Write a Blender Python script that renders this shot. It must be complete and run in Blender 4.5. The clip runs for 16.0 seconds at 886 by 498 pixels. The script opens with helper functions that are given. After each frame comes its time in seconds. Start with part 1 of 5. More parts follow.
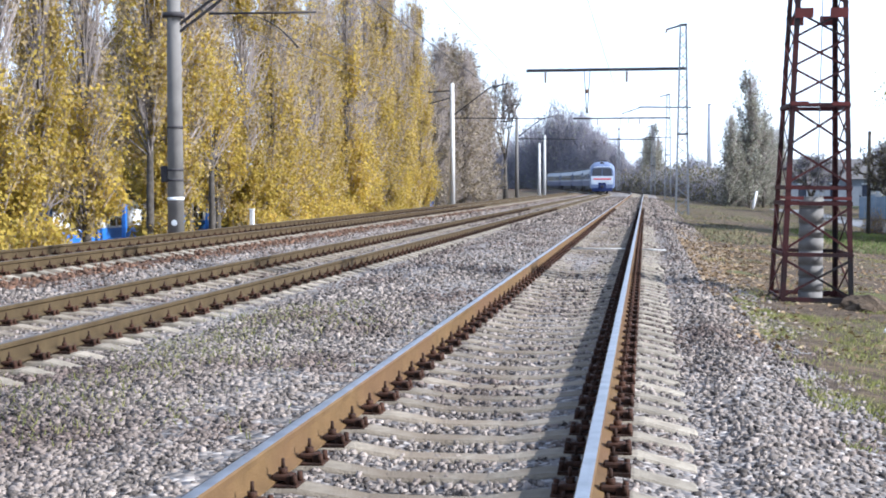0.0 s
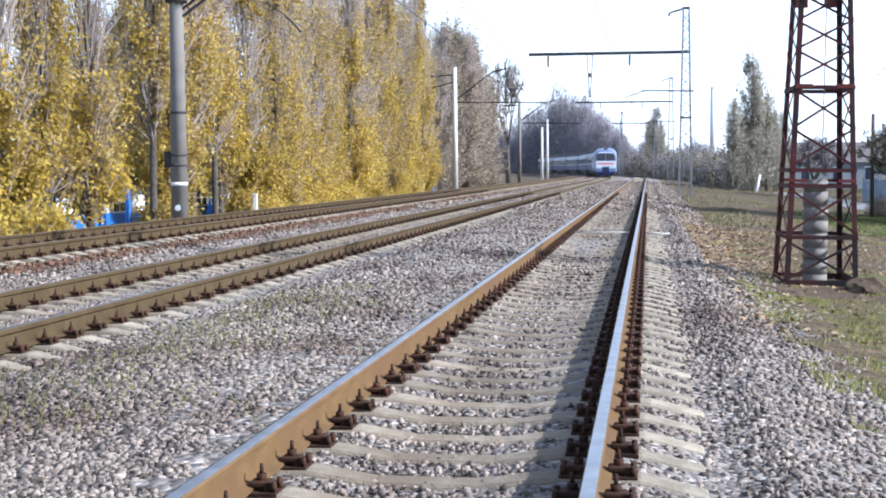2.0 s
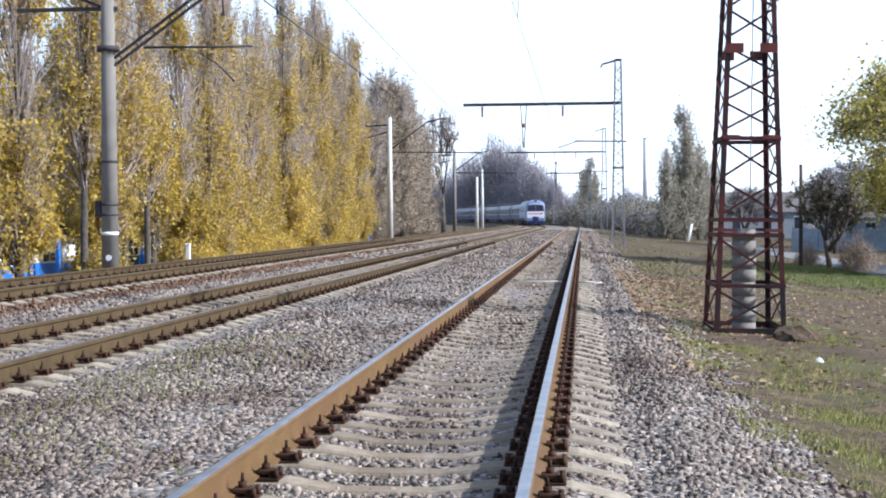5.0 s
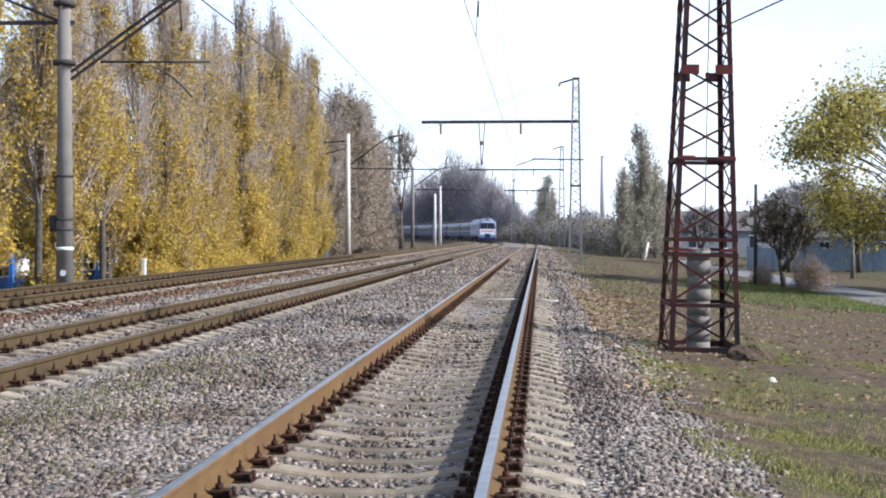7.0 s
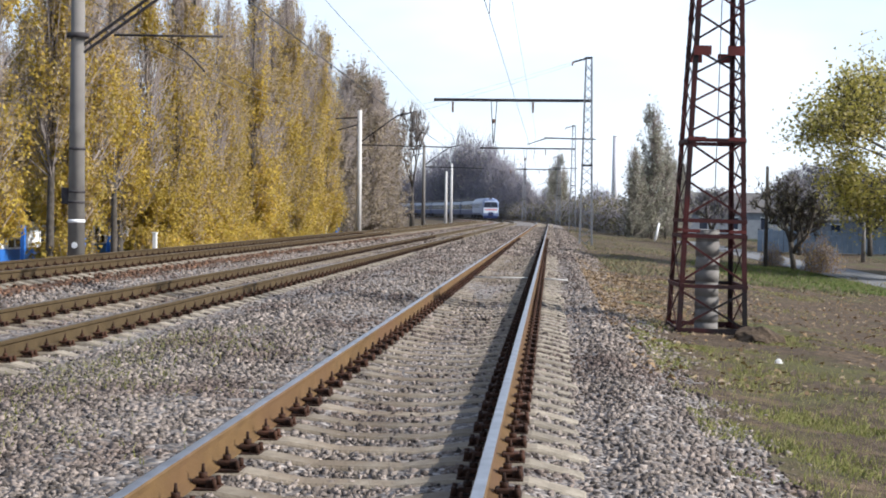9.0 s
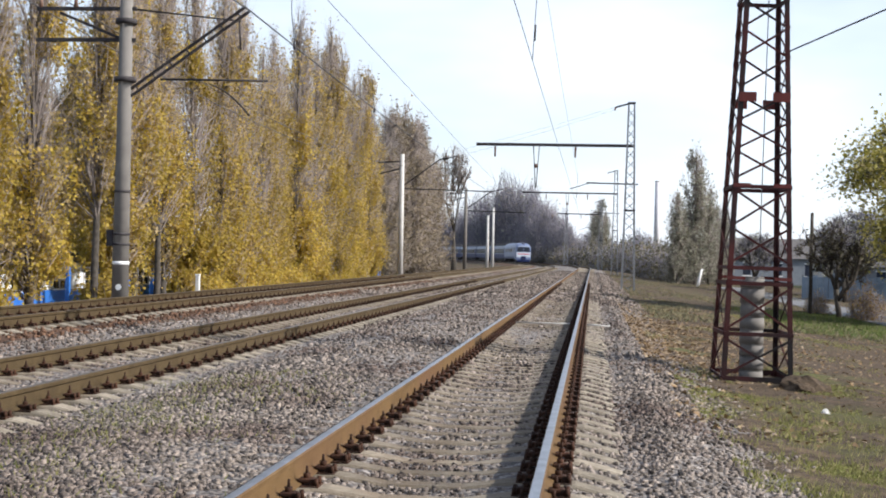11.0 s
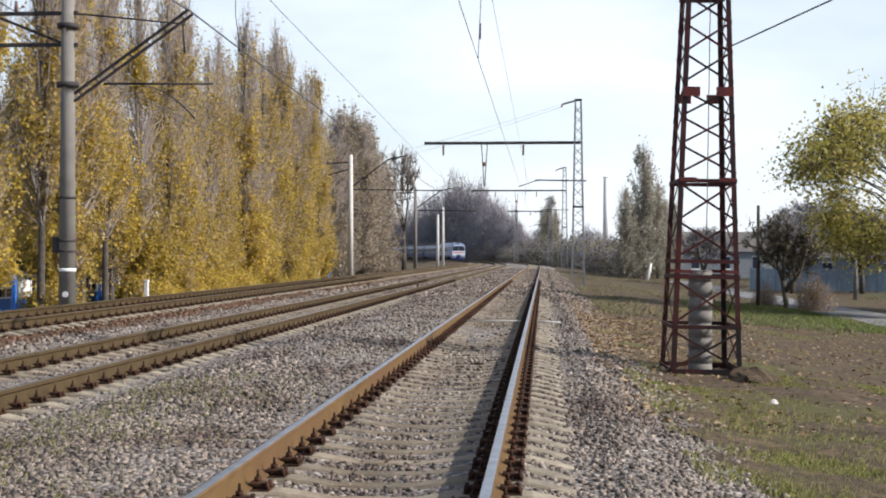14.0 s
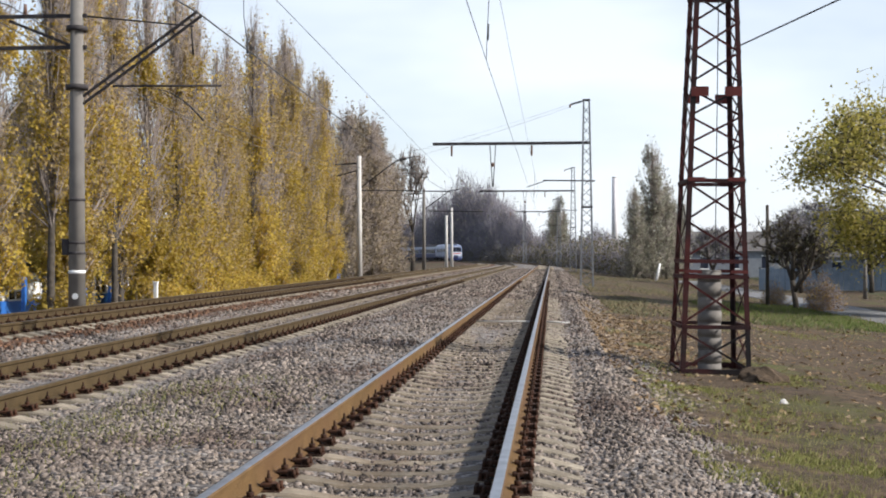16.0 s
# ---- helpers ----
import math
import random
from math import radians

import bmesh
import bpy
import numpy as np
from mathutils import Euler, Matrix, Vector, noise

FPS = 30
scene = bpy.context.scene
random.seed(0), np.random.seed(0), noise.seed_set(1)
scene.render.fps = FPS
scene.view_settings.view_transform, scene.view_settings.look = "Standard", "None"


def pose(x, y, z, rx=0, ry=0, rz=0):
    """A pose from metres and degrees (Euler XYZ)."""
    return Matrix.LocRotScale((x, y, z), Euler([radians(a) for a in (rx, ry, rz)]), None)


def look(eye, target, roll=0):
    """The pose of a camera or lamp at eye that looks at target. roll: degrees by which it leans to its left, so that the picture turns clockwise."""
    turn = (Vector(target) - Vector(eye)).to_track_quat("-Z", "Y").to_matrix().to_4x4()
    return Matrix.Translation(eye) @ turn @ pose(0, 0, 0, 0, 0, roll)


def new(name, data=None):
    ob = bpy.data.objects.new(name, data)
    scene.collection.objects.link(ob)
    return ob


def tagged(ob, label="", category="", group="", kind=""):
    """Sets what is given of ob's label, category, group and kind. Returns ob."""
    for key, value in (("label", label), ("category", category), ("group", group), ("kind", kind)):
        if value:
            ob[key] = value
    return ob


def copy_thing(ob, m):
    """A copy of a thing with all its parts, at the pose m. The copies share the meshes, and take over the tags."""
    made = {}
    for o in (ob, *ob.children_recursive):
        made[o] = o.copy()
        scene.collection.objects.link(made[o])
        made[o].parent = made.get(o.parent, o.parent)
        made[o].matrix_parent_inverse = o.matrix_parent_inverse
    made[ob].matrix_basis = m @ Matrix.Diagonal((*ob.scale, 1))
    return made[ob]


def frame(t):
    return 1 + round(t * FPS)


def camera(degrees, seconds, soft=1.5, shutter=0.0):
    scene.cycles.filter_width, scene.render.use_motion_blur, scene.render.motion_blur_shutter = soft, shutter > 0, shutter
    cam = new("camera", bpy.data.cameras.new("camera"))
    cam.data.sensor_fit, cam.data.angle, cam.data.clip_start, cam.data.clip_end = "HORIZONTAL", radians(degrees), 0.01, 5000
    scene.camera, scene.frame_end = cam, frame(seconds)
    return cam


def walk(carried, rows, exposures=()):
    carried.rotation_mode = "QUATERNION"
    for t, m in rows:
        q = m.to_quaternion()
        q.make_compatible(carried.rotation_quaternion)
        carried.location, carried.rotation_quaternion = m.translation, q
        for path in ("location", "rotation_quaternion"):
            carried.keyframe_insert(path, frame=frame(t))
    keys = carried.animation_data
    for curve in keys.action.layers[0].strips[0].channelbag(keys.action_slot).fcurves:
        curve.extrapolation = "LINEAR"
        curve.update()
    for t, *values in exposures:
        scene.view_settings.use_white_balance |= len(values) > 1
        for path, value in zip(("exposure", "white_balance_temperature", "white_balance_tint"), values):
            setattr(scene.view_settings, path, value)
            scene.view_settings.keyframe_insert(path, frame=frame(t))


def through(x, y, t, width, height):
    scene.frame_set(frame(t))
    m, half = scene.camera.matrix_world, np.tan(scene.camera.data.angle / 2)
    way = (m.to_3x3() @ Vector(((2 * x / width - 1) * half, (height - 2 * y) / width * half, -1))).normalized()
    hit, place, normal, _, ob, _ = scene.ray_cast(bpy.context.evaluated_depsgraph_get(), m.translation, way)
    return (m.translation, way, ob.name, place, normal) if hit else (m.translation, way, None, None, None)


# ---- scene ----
cam = camera(37.0, 16.0, soft=1.9)
PATH = [
    (0, (1.046, -1.527, 1.276), (0.744, 0.448, 1.179), -0.1),
    (0.5, (1.028, -1.527, 1.273), (0.714, 0.445, 1.168), -0.1),
    (1, (1.021, -1.519, 1.259), (0.701, 0.452, 1.143), 0.0),
    (1.5, (1.026, -1.544, 1.247), (0.718, 0.428, 1.13), -0.2),
    (2, (1.024, -1.539, 1.264), (0.718, 0.434, 1.144), -0.3),
    (2.5, (1.028, -1.537, 1.258), (0.715, 0.434, 1.129), 0.0),
    (3, (1.016, -1.542, 1.249), (0.703, 0.429, 1.117), 0.2),
    (3.5, (1.032, -1.524, 1.261), (0.709, 0.446, 1.147), -0.1),
    (4, (1.048, -1.544, 1.275), (0.755, 0.434, 1.215), -0.4),
    (4.5, (1.055, -1.541, 1.271), (0.793, 0.441, 1.216), -0.1),
    (5, (1.073, -1.531, 1.265), (0.863, 0.458, 1.219), -0.3),
    (5.2, (1.073, -1.526, 1.271), (0.886, 0.465, 1.23), 0.0),
    (7.5, (1.09, -1.58, 1.289), (0.944, 0.415, 1.268), 0.1),
    (8, (1.094, -1.623, 1.284), (0.903, 0.367, 1.259), -0.1),
    (8.5, (1.114, -1.63, 1.285), (0.938, 0.362, 1.267), -0.2),
    (9, (1.109, -1.622, 1.286), (0.947, 0.371, 1.231), 0.9),
    (11.3, (1.086, -1.571, 1.307), (0.859, 0.416, 1.32), 1.3),
    (11.5, (1.089, -1.595, 1.303), (0.871, 0.393, 1.315), 1.3),
    (12, (1.103, -1.605, 1.296), (0.913, 0.386, 1.308), 0.6),
    (12.5, (1.112, -1.601, 1.3), (0.934, 0.391, 1.313), 0.4),
    (13, (1.117, -1.567, 1.303), (0.969, 0.427, 1.296), -0.3),
    (13.5, (1.112, -1.594, 1.304), (0.955, 0.4, 1.314), 0.4),
    (14, (1.11, -1.567, 1.305), (0.959, 0.427, 1.315), 0.1),
    (14.5, (1.119, -1.608, 1.3), (0.975, 0.387, 1.316), -0.0),
    (15, (1.108, -1.598, 1.307), (0.948, 0.395, 1.33), -0.4),
    (15.5, (1.112, -1.599, 1.318), (0.948, 0.394, 1.341), -0.4),
    (16, (1.108, -1.586, 1.307), (0.944, 0.407, 1.318), -0.1),
]
exposure_rows = [(0.0, 1.38, 5350, 10), (3.3, 1.40, 5350, 10), (4.5, 1.26, 5450, 10), (7.5, 1.02, 5750, 10), (9.0, 0.91, 5850, 10), (12.5, 0.80, 6150, 10), (16.0, 0.70, 6200, 10)]
walk(cam, [(t, look(eye, target, roll)) for t, eye, target, roll in PATH], exposure_rows)

# ---- light ----
SUN_AZ, SUN_EL = 98.0, 33.0          # degrees right of the track's direction, and above the horizon
world = bpy.data.worlds.new("sky")
scene.world = world
world.use_nodes = True
wn, wl = world.node_tree.nodes, world.node_tree.links
sky = wn.new("ShaderNodeTexSky")
sky.sky_type, sky.sun_disc = "NISHITA", False
sky.sun_elevation, sky.sun_rotation = radians(SUN_EL), radians(SUN_AZ)
sky.air_density, sky.dust_density, sky.ozone_density = 1.0, 1.0, 1.2
wn["Background"].inputs[1].default_value = 0.079
haze = wn.new("ShaderNodeMix")                 # thin high haze whitens the whole sky
haze.data_type = "RGBA"
haze.inputs[7].default_value = (9.4, 9.7, 10.2, 1)
up = wn.new("ShaderNodeSeparateXYZ")           # the haze thins out with height
wl.new(wn.new("ShaderNodeTexCoord").outputs["Generated"], up.inputs[0])
thin = wn.new("ShaderNodeMapRange")
thin.inputs[1].default_value, thin.inputs[2].default_value = 0.0, 0.6
thin.inputs[3].default_value, thin.inputs[4].default_value = 0.74, 0.14
wl.new(up.outputs[2], thin.inputs[0])
cloud = wn.new("ShaderNodeTexNoise")            # faint high cloud
cloud.inputs["Scale"].default_value, cloud.inputs["Detail"].default_value = 3.2, 4
stretch = wn.new("ShaderNodeMapping")
stretch.inputs["Scale"].default_value = (1.0, 1.0, 3.0)
wl.new(wn.new("ShaderNodeTexCoord").outputs["Generated"], stretch.inputs[0])
wl.new(stretch.outputs[0], cloud.inputs["Vector"])
soft = wn.new("ShaderNodeMapRange")
soft.inputs[1].default_value, soft.inputs[2].default_value = 0.35, 0.65
soft.inputs[3].default_value, soft.inputs[4].default_value = -0.16, 0.16
wl.new(cloud.outputs[0], soft.inputs[0])
total = wn.new("ShaderNodeMath")
total.use_clamp = True
wl.new(thin.outputs[0], total.inputs[0])
wl.new(soft.outputs[0], total.inputs[1])
wl.new(total.outputs[0], haze.inputs[0])
wl.new(sky.outputs[0], haze.inputs[6])
wl.new(haze.outputs[2], wn["Background"].inputs[0])

sun = new("sun", bpy.data.lights.new("sun", "SUN"))
sun.data.energy, sun.data.angle, sun.data.color = 3.9, radians(0.8), (1.0, 0.91, 0.79)
sun_dir = Vector((math.sin(radians(SUN_AZ)) * math.cos(radians(SUN_EL)),
                  math.cos(radians(SUN_AZ)) * math.cos(radians(SUN_EL)), math.sin(radians(SUN_EL))))
sun.matrix_world = look(sun_dir * 60, (0, 0, 0))


# ---- materials ----
def surf(name, c1, c2, scale=8.0, rough=0.8, metal=0.0, bump=0.0, bscale=60.0, island=0.0, rand=0.0,
         c3=None, big=0.4, spec=0.22):
    """A surface of two colours mixed by noise at two scales, with relief."""
    m = bpy.data.materials.new(name)
    m.use_nodes = True
    n, l = m.node_tree.nodes, m.node_tree.links
    b = n["Principled BSDF"]
    b.inputs["Roughness"].default_value, b.inputs["Metallic"].default_value = rough, metal
    b.inputs["Specular IOR Level"].default_value = spec
    co = n.new("ShaderNodeTexCoord").outputs["Object"]
    fine = n.new("ShaderNodeTexNoise")
    fine.inputs["Scale"].default_value, fine.inputs["Detail"].default_value = scale, 6
    l.new(co, fine.inputs["Vector"])
    ramp = n.new("ShaderNodeMapRange")
    ramp.inputs[1].default_value, ramp.inputs[2].default_value = 0.32, 0.68
    l.new(fine.outputs[0], ramp.inputs[0])
    mix = n.new("ShaderNodeMix")
    mix.data_type = "RGBA"
    mix.inputs[6].default_value, mix.inputs[7].default_value = (*c1, 1), (*c2, 1)
    l.new(ramp.outputs[0], mix.inputs[0])
    out = mix.outputs[2]
    if c3:
        wide = n.new("ShaderNodeTexNoise")
        wide.inputs["Scale"].default_value, wide.inputs["Detail"].default_value = big, 4
        l.new(co, wide.inputs["Vector"])
        r2 = n.new("ShaderNodeMapRange")
        r2.inputs[1].default_value, r2.inputs[2].default_value = 0.45, 0.62
        l.new(wide.outputs[0], r2.inputs[0])
        m2 = n.new("ShaderNodeMix")
        m2.data_type = "RGBA"
        m2.inputs[7].default_value = (*c3, 1)
        l.new(r2.outputs[0], m2.inputs[0])
        l.new(out, m2.inputs[6])
        out = m2.outputs[2]
    if island or rand:
        if island:
            src = n.new("ShaderNodeNewGeometry").outputs["Random Per Island"]
        else:
            src = n.new("ShaderNodeObjectInfo").outputs["Random"]
        k = island or rand
        r3 = n.new("ShaderNodeMapRange")
        r3.inputs[3].default_value, r3.inputs[4].default_value = 1 - k, 1 + k
        l.new(src, r3.inputs[0])
        hsv = n.new("ShaderNodeHueSaturation")
        l.new(r3.outputs[0], hsv.inputs["Value"])
        l.new(out, hsv.inputs["Color"])
        out = hsv.outputs[0]
    l.new(out, b.inputs["Base Color"])
    if bump:
        bn = n.new("ShaderNodeTexNoise")
        bn.inputs["Scale"].default_value, bn.inputs["Detail"].default_value = bscale, 5
        l.new(co, bn.inputs["Vector"])
        bu = n.new("ShaderNodeBump")
        bu.inputs["Strength"].default_value, bu.inputs["Distance"].default_value = bump, 0.02
        l.new(bn.outputs[0], bu.inputs["Height"])
        l.new(bu.outputs[0], b.inputs["Normal"])
    return m


def leafy(name, stops, through=0.45):
    """Leaves: a colour of its own for each, light passing through in part."""
    m = bpy.data.materials.new(name)
    m.use_nodes = True
    n, l = m.node_tree.nodes, m.node_tree.links
    b = n["Principled BSDF"]
    b.inputs["Roughness"].default_value = 0.6
    b.inputs["Specular IOR Level"].default_value = 0.2
    ramp = n.new("ShaderNodeValToRGB")
    while len(ramp.color_ramp.elements) < len(stops):
        ramp.color_ramp.elements.new(0.5)
    for e, (p, c) in zip(ramp.color_ramp.elements, stops):
        e.position, e.color = p, (*c, 1)
    l.new(n.new("ShaderNodeNewGeometry").outputs["Random Per Island"], ramp.inputs[0])
    hue = n.new("ShaderNodeHueSaturation")
    vary = n.new("ShaderNodeMapRange")
    vary.inputs[3].default_value, vary.inputs[4].default_value = 0.8, 1.15
    l.new(n.new("ShaderNodeObjectInfo").outputs["Random"], vary.inputs[0])
    l.new(vary.outputs[0], hue.inputs["Value"])
    l.new(ramp.outputs[0], hue.inputs["Color"])
    l.new(hue.outputs[0], b.inputs["Base Color"])
    tr = n.new("ShaderNodeBsdfTranslucent")
    l.new(hue.outputs[0], tr.inputs["Color"])
    ms = n.new("ShaderNodeMixShader")
    ms.inputs[0].default_value = through
    l.new(b.outputs[0], ms.inputs[1])
    l.new(tr.outputs[0], ms.inputs[2])
    l.new(ms.outputs[0], n["Material Output"].inputs[0])
    return m


def ballast_material():
    """Crushed stone: cells of grey, pinkish and tan stone with dark gaps between, dusted brown here and there."""
    m = bpy.data.materials.new("ballast")
    m.use_nodes = True
    n, l = m.node_tree.nodes, m.node_tree.links
    b = n["Principled BSDF"]
    b.inputs["Roughness"].default_value = 0.92
    co = n.new("ShaderNodeTexCoord").outputs["Object"]
    vor = n.new("ShaderNodeTexVoronoi")
    vor.inputs["Scale"].default_value = 17.0
    l.new(co, vor.inputs["Vector"])
    sep = n.new("ShaderNodeSeparateColor")
    l.new(vor.outputs["Color"], sep.inputs[0])
    ramp = n.new("ShaderNodeValToRGB")
    ramp.color_ramp.elements.new(0.4)
    ramp.color_ramp.elements.new(0.75)
    for e, (p, c) in zip(ramp.color_ramp.elements, ((0.0, (0.085, 0.075, 0.07)), (0.4, (0.175, 0.153, 0.135)),
                                                    (0.75, (0.255, 0.222, 0.197)), (1.0, (0.4, 0.36, 0.325)))):
        e.position, e.color = p, (*c, 1)
    l.new(sep.outputs[0], ramp.inputs[0])
    wide = n.new("ShaderNodeTexNoise")
    wide.inputs["Scale"].default_value, wide.inputs["Detail"].default_value = 0.35, 5
    l.new(co, wide.inputs["Vector"])
    r2 = n.new("ShaderNodeMapRange")
    r2.inputs[1].default_value, r2.inputs[2].default_value, r2.inputs[4].default_value = 0.42, 0.68, 0.65
    l.new(wide.outputs[0], r2.inputs[0])
    mix = n.new("ShaderNodeMix")
    mix.data_type = "RGBA"
    mix.inputs[7].default_value = (0.101, 0.086, 0.074, 1)
    l.new(r2.outputs[0], mix.inputs[0])
    l.new(ramp.outputs[0], mix.inputs[6])
    l.new(mix.outputs[2], b.inputs["Base Color"])
    bu = n.new("ShaderNodeBump")
    bu.invert = True
    bu.inputs["Strength"].default_value, bu.inputs["Distance"].default_value = 1.0, 0.045
    l.new(vor.outputs["Distance"], bu.inputs["Height"])
    l.new(bu.outputs[0], b.inputs["Normal"])
    return m


def soil_material():
    """Trodden earth: brown soil with tan dry litter, mossy yellow-green patches and dark brown spots."""
    m = bpy.data.materials.new("patchy_soil")
    m.use_nodes = True
    n, l = m.node_tree.nodes, m.node_tree.links
    b = n["Principled BSDF"]
    b.inputs["Roughness"].default_value, b.inputs["Specular IOR Level"].default_value = 0.95, 0.15
    co = n.new("ShaderNodeTexCoord").outputs["Object"]

    def mask(scale, lo, hi, detail=6, shift=0.0):
        mp = n.new("ShaderNodeMapping")
        mp.inputs["Location"].default_value = (shift, shift * 0.7, 0)
        l.new(co, mp.inputs[0])
        t = n.new("ShaderNodeTexNoise")
        t.inputs["Scale"].default_value, t.inputs["Detail"].default_value = scale, detail
        t.inputs["Roughness"].default_value = 0.62
        l.new(mp.outputs[0], t.inputs["Vector"])
        r = n.new("ShaderNodeMapRange")
        r.inputs[1].default_value, r.inputs[2].default_value = lo, hi
        l.new(t.outputs[0], r.inputs[0])
        return r.outputs[0], t.outputs[0]

    def over(base, colour, fac):
        x = n.new("ShaderNodeMix")
        x.data_type = "RGBA"
        if isinstance(base, tuple):
            x.inputs[6].default_value = (*base, 1)
        else:
            l.new(base, x.inputs[6])
        x.inputs[7].default_value = (*colour, 1)
        l.new(fac, x.inputs[0])
        return x.outputs[2]

    c = over((0.046, 0.034, 0.024), (0.118, 0.086, 0.058), mask(9, 0.36, 0.64)[0])
    c = over(c, (0.180, 0.128, 0.078), mask(2.6, 0.52, 0.70, 8, 3.0)[0])
    c = over(c, (0.098, 0.098, 0.036), mask(0.42, 0.53, 0.66, 9, 11.0)[0])
    c = over(c, (0.046, 0.037, 0.026), mask(1.3, 0.60, 0.70, 8, 23.0)[0])
    l.new(c, b.inputs["Base Color"])
    bu = n.new("ShaderNodeBump")
    bu.inputs["Strength"].default_value, bu.inputs["Distance"].default_value = 1.0, 0.035
    l.new(mask(16, 0, 1, 8, 5.0)[1], bu.inputs["Height"])
    l.new(bu.outputs[0], b.inputs["Normal"])
    return m


BALLAST = ballast_material()
STONE = surf("crushed_stone", (0.150, 0.127, 0.109), (0.244, 0.206, 0.176), 14, 0.9, bump=0.4, bscale=90, island=0.72, c3=(0.118, 0.090, 0.076), big=0.45)
RUSTY_STONE = surf("rusty_stone", (0.085, 0.047, 0.030), (0.150, 0.088, 0.056), 14, 0.95, bump=0.4, island=0.6)
RUSTY_BED = surf("rusty_ballast", (0.060, 0.034, 0.022), (0.110, 0.064, 0.040), 12, 0.95, bump=0.9, bscale=30, c3=(0.128, 0.076, 0.050))
DIRT = soil_material()
FIELD = surf("grassy_soil", (0.067, 0.060, 0.037), (0.100, 0.084, 0.054), 2.5, 0.95, bump=0.6, bscale=12, c3=(0.054, 0.067, 0.024), big=0.09)
ASPHALT = surf("asphalt", (0.150, 0.150, 0.157), (0.209, 0.209, 0.209), 2, 0.9, bump=0.2)
CONCRETE = surf("sleeper_concrete", (0.205, 0.176, 0.134), (0.325, 0.284, 0.220), 11, 0.9, bump=0.5, bscale=70, rand=0.2, c3=(0.190, 0.150, 0.106), big=1.8)
POLE_CONC = surf("pole_concrete", (0.147, 0.137, 0.127), (0.214, 0.201, 0.184), 3, 0.9, bump=0.25, bscale=40, c3=(0.180, 0.167, 0.154), big=0.7)
WHITE_CONC = surf("pale_concrete", (0.490, 0.474, 0.450), (0.585, 0.569, 0.545), 3, 0.85, bump=0.2)
RAIL_RUST = surf("rail_rust", (0.100, 0.059, 0.023), (0.141, 0.085, 0.035), 5, 0.75, bump=0.2, bscale=60, c3=(0.114, 0.063, 0.030), big=0.5)
RAIL_RUST_DULL = surf("rail_rust_dull", (0.052, 0.035, 0.016), (0.078, 0.054, 0.025), 5, 0.8, bump=0.2, bscale=60)
RAIL_TOP_DULL = surf("worn_rail", (0.16, 0.14, 0.12), (0.24, 0.21, 0.18), 3, 0.45, metal=0.8, spec=0.5)
RAIL_TOP = surf("polished_rail", (0.32, 0.32, 0.33), (0.50, 0.50, 0.51), 6, 0.4, metal=1.0, bump=0.03, bscale=30, spec=0.5)
CLIP = surf("fastening_steel", (0.020, 0.011, 0.007), (0.062, 0.027, 0.015), 25, 0.8, bump=0.3, rand=0.3)
# Near-black patches put the darkness of the tower's shaded sides into the red.
TOWER_RED = surf("shade_darkened_red_oxide_paint", (0.070, 0.015, 0.014), (0.028, 0.012, 0.012), 2.2, 0.7, bump=0.2, bscale=50, c3=(0.014, 0.011, 0.012), big=0.8)
# Tower red brightened for the gusset plates, to offset the shade they stand in.
TOWER_PLATE = surf("brightened_red_oxide_paint", (0.130, 0.030, 0.026), (0.080, 0.022, 0.020), 3, 0.7, bump=0.2)
STEEL_GREY = surf("grey_galvanised_steel", (0.202, 0.209, 0.224), (0.284, 0.292, 0.306), 4, 0.6, metal=0.2)
DARK_STEEL = surf("dark_steel", (0.030, 0.026, 0.030), (0.060, 0.054, 0.054), 6, 0.7)
WIRE = surf("wire_metal", (0.05, 0.05, 0.055), (0.09, 0.09, 0.095), 3, 0.6)
INSULATOR = surf("insulator_glaze", (0.12, 0.07, 0.05), (0.2, 0.12, 0.09), 5, 0.3)
BARK = surf("poplar_bark", (0.050, 0.043, 0.035), (0.100, 0.088, 0.076), 6, 0.95, bump=0.7, bscale=15)
TWIG = surf("twigs", (0.17, 0.142, 0.126), (0.27, 0.232, 0.21), 3, 0.95, rand=0.15)
# Twig colour lightened and blued, so distance haze sits in the base colour.
TWIG_HAZED = surf("hazed_bare_twigs", (0.150, 0.143, 0.166), (0.240, 0.222, 0.250), 1.5, 0.95, rand=0.2)
LEAF_YELLOW = leafy("poplar_leaves", ((0.0, (0.38, 0.288, 0.060)), (0.35, (0.47, 0.354, 0.062)), (0.7, (0.54, 0.395, 0.068)), (1.0, (0.49, 0.330, 0.080))), 0.4)
LEAF_BROWN = leafy("brown_poplar_leaves", ((0.0, (0.37, 0.295, 0.170)), (0.4, (0.43, 0.330, 0.165)), (0.75, (0.47, 0.350, 0.160)), (1.0, (0.42, 0.345, 0.225))), 0.4)
LEAF_GREEN = leafy("yellow_green_leaves", ((0.0, (0.27, 0.255, 0.060)), (0.45, (0.40, 0.355, 0.080)), (0.8, (0.50, 0.425, 0.125)), (1.0, (0.56, 0.485, 0.270))), 0.55)
LEAF_DULL = leafy("dull_leaves", ((0.0, (0.102, 0.107, 0.056)), (0.5, (0.167, 0.153, 0.079)), (1.0, (0.242, 0.195, 0.112))), 0.2)
LEAF_GREY = leafy("greying_leaves", ((0.0, (0.215, 0.215, 0.165)), (0.5, (0.305, 0.295, 0.220)), (1.0, (0.375, 0.360, 0.290))), 0.35)
LEAF_RUST = leafy("rust_leaves", ((0.0, (0.20, 0.13, 0.06)), (0.5, (0.36, 0.22, 0.09)), (1.0, (0.42, 0.33, 0.12))), 0.3)
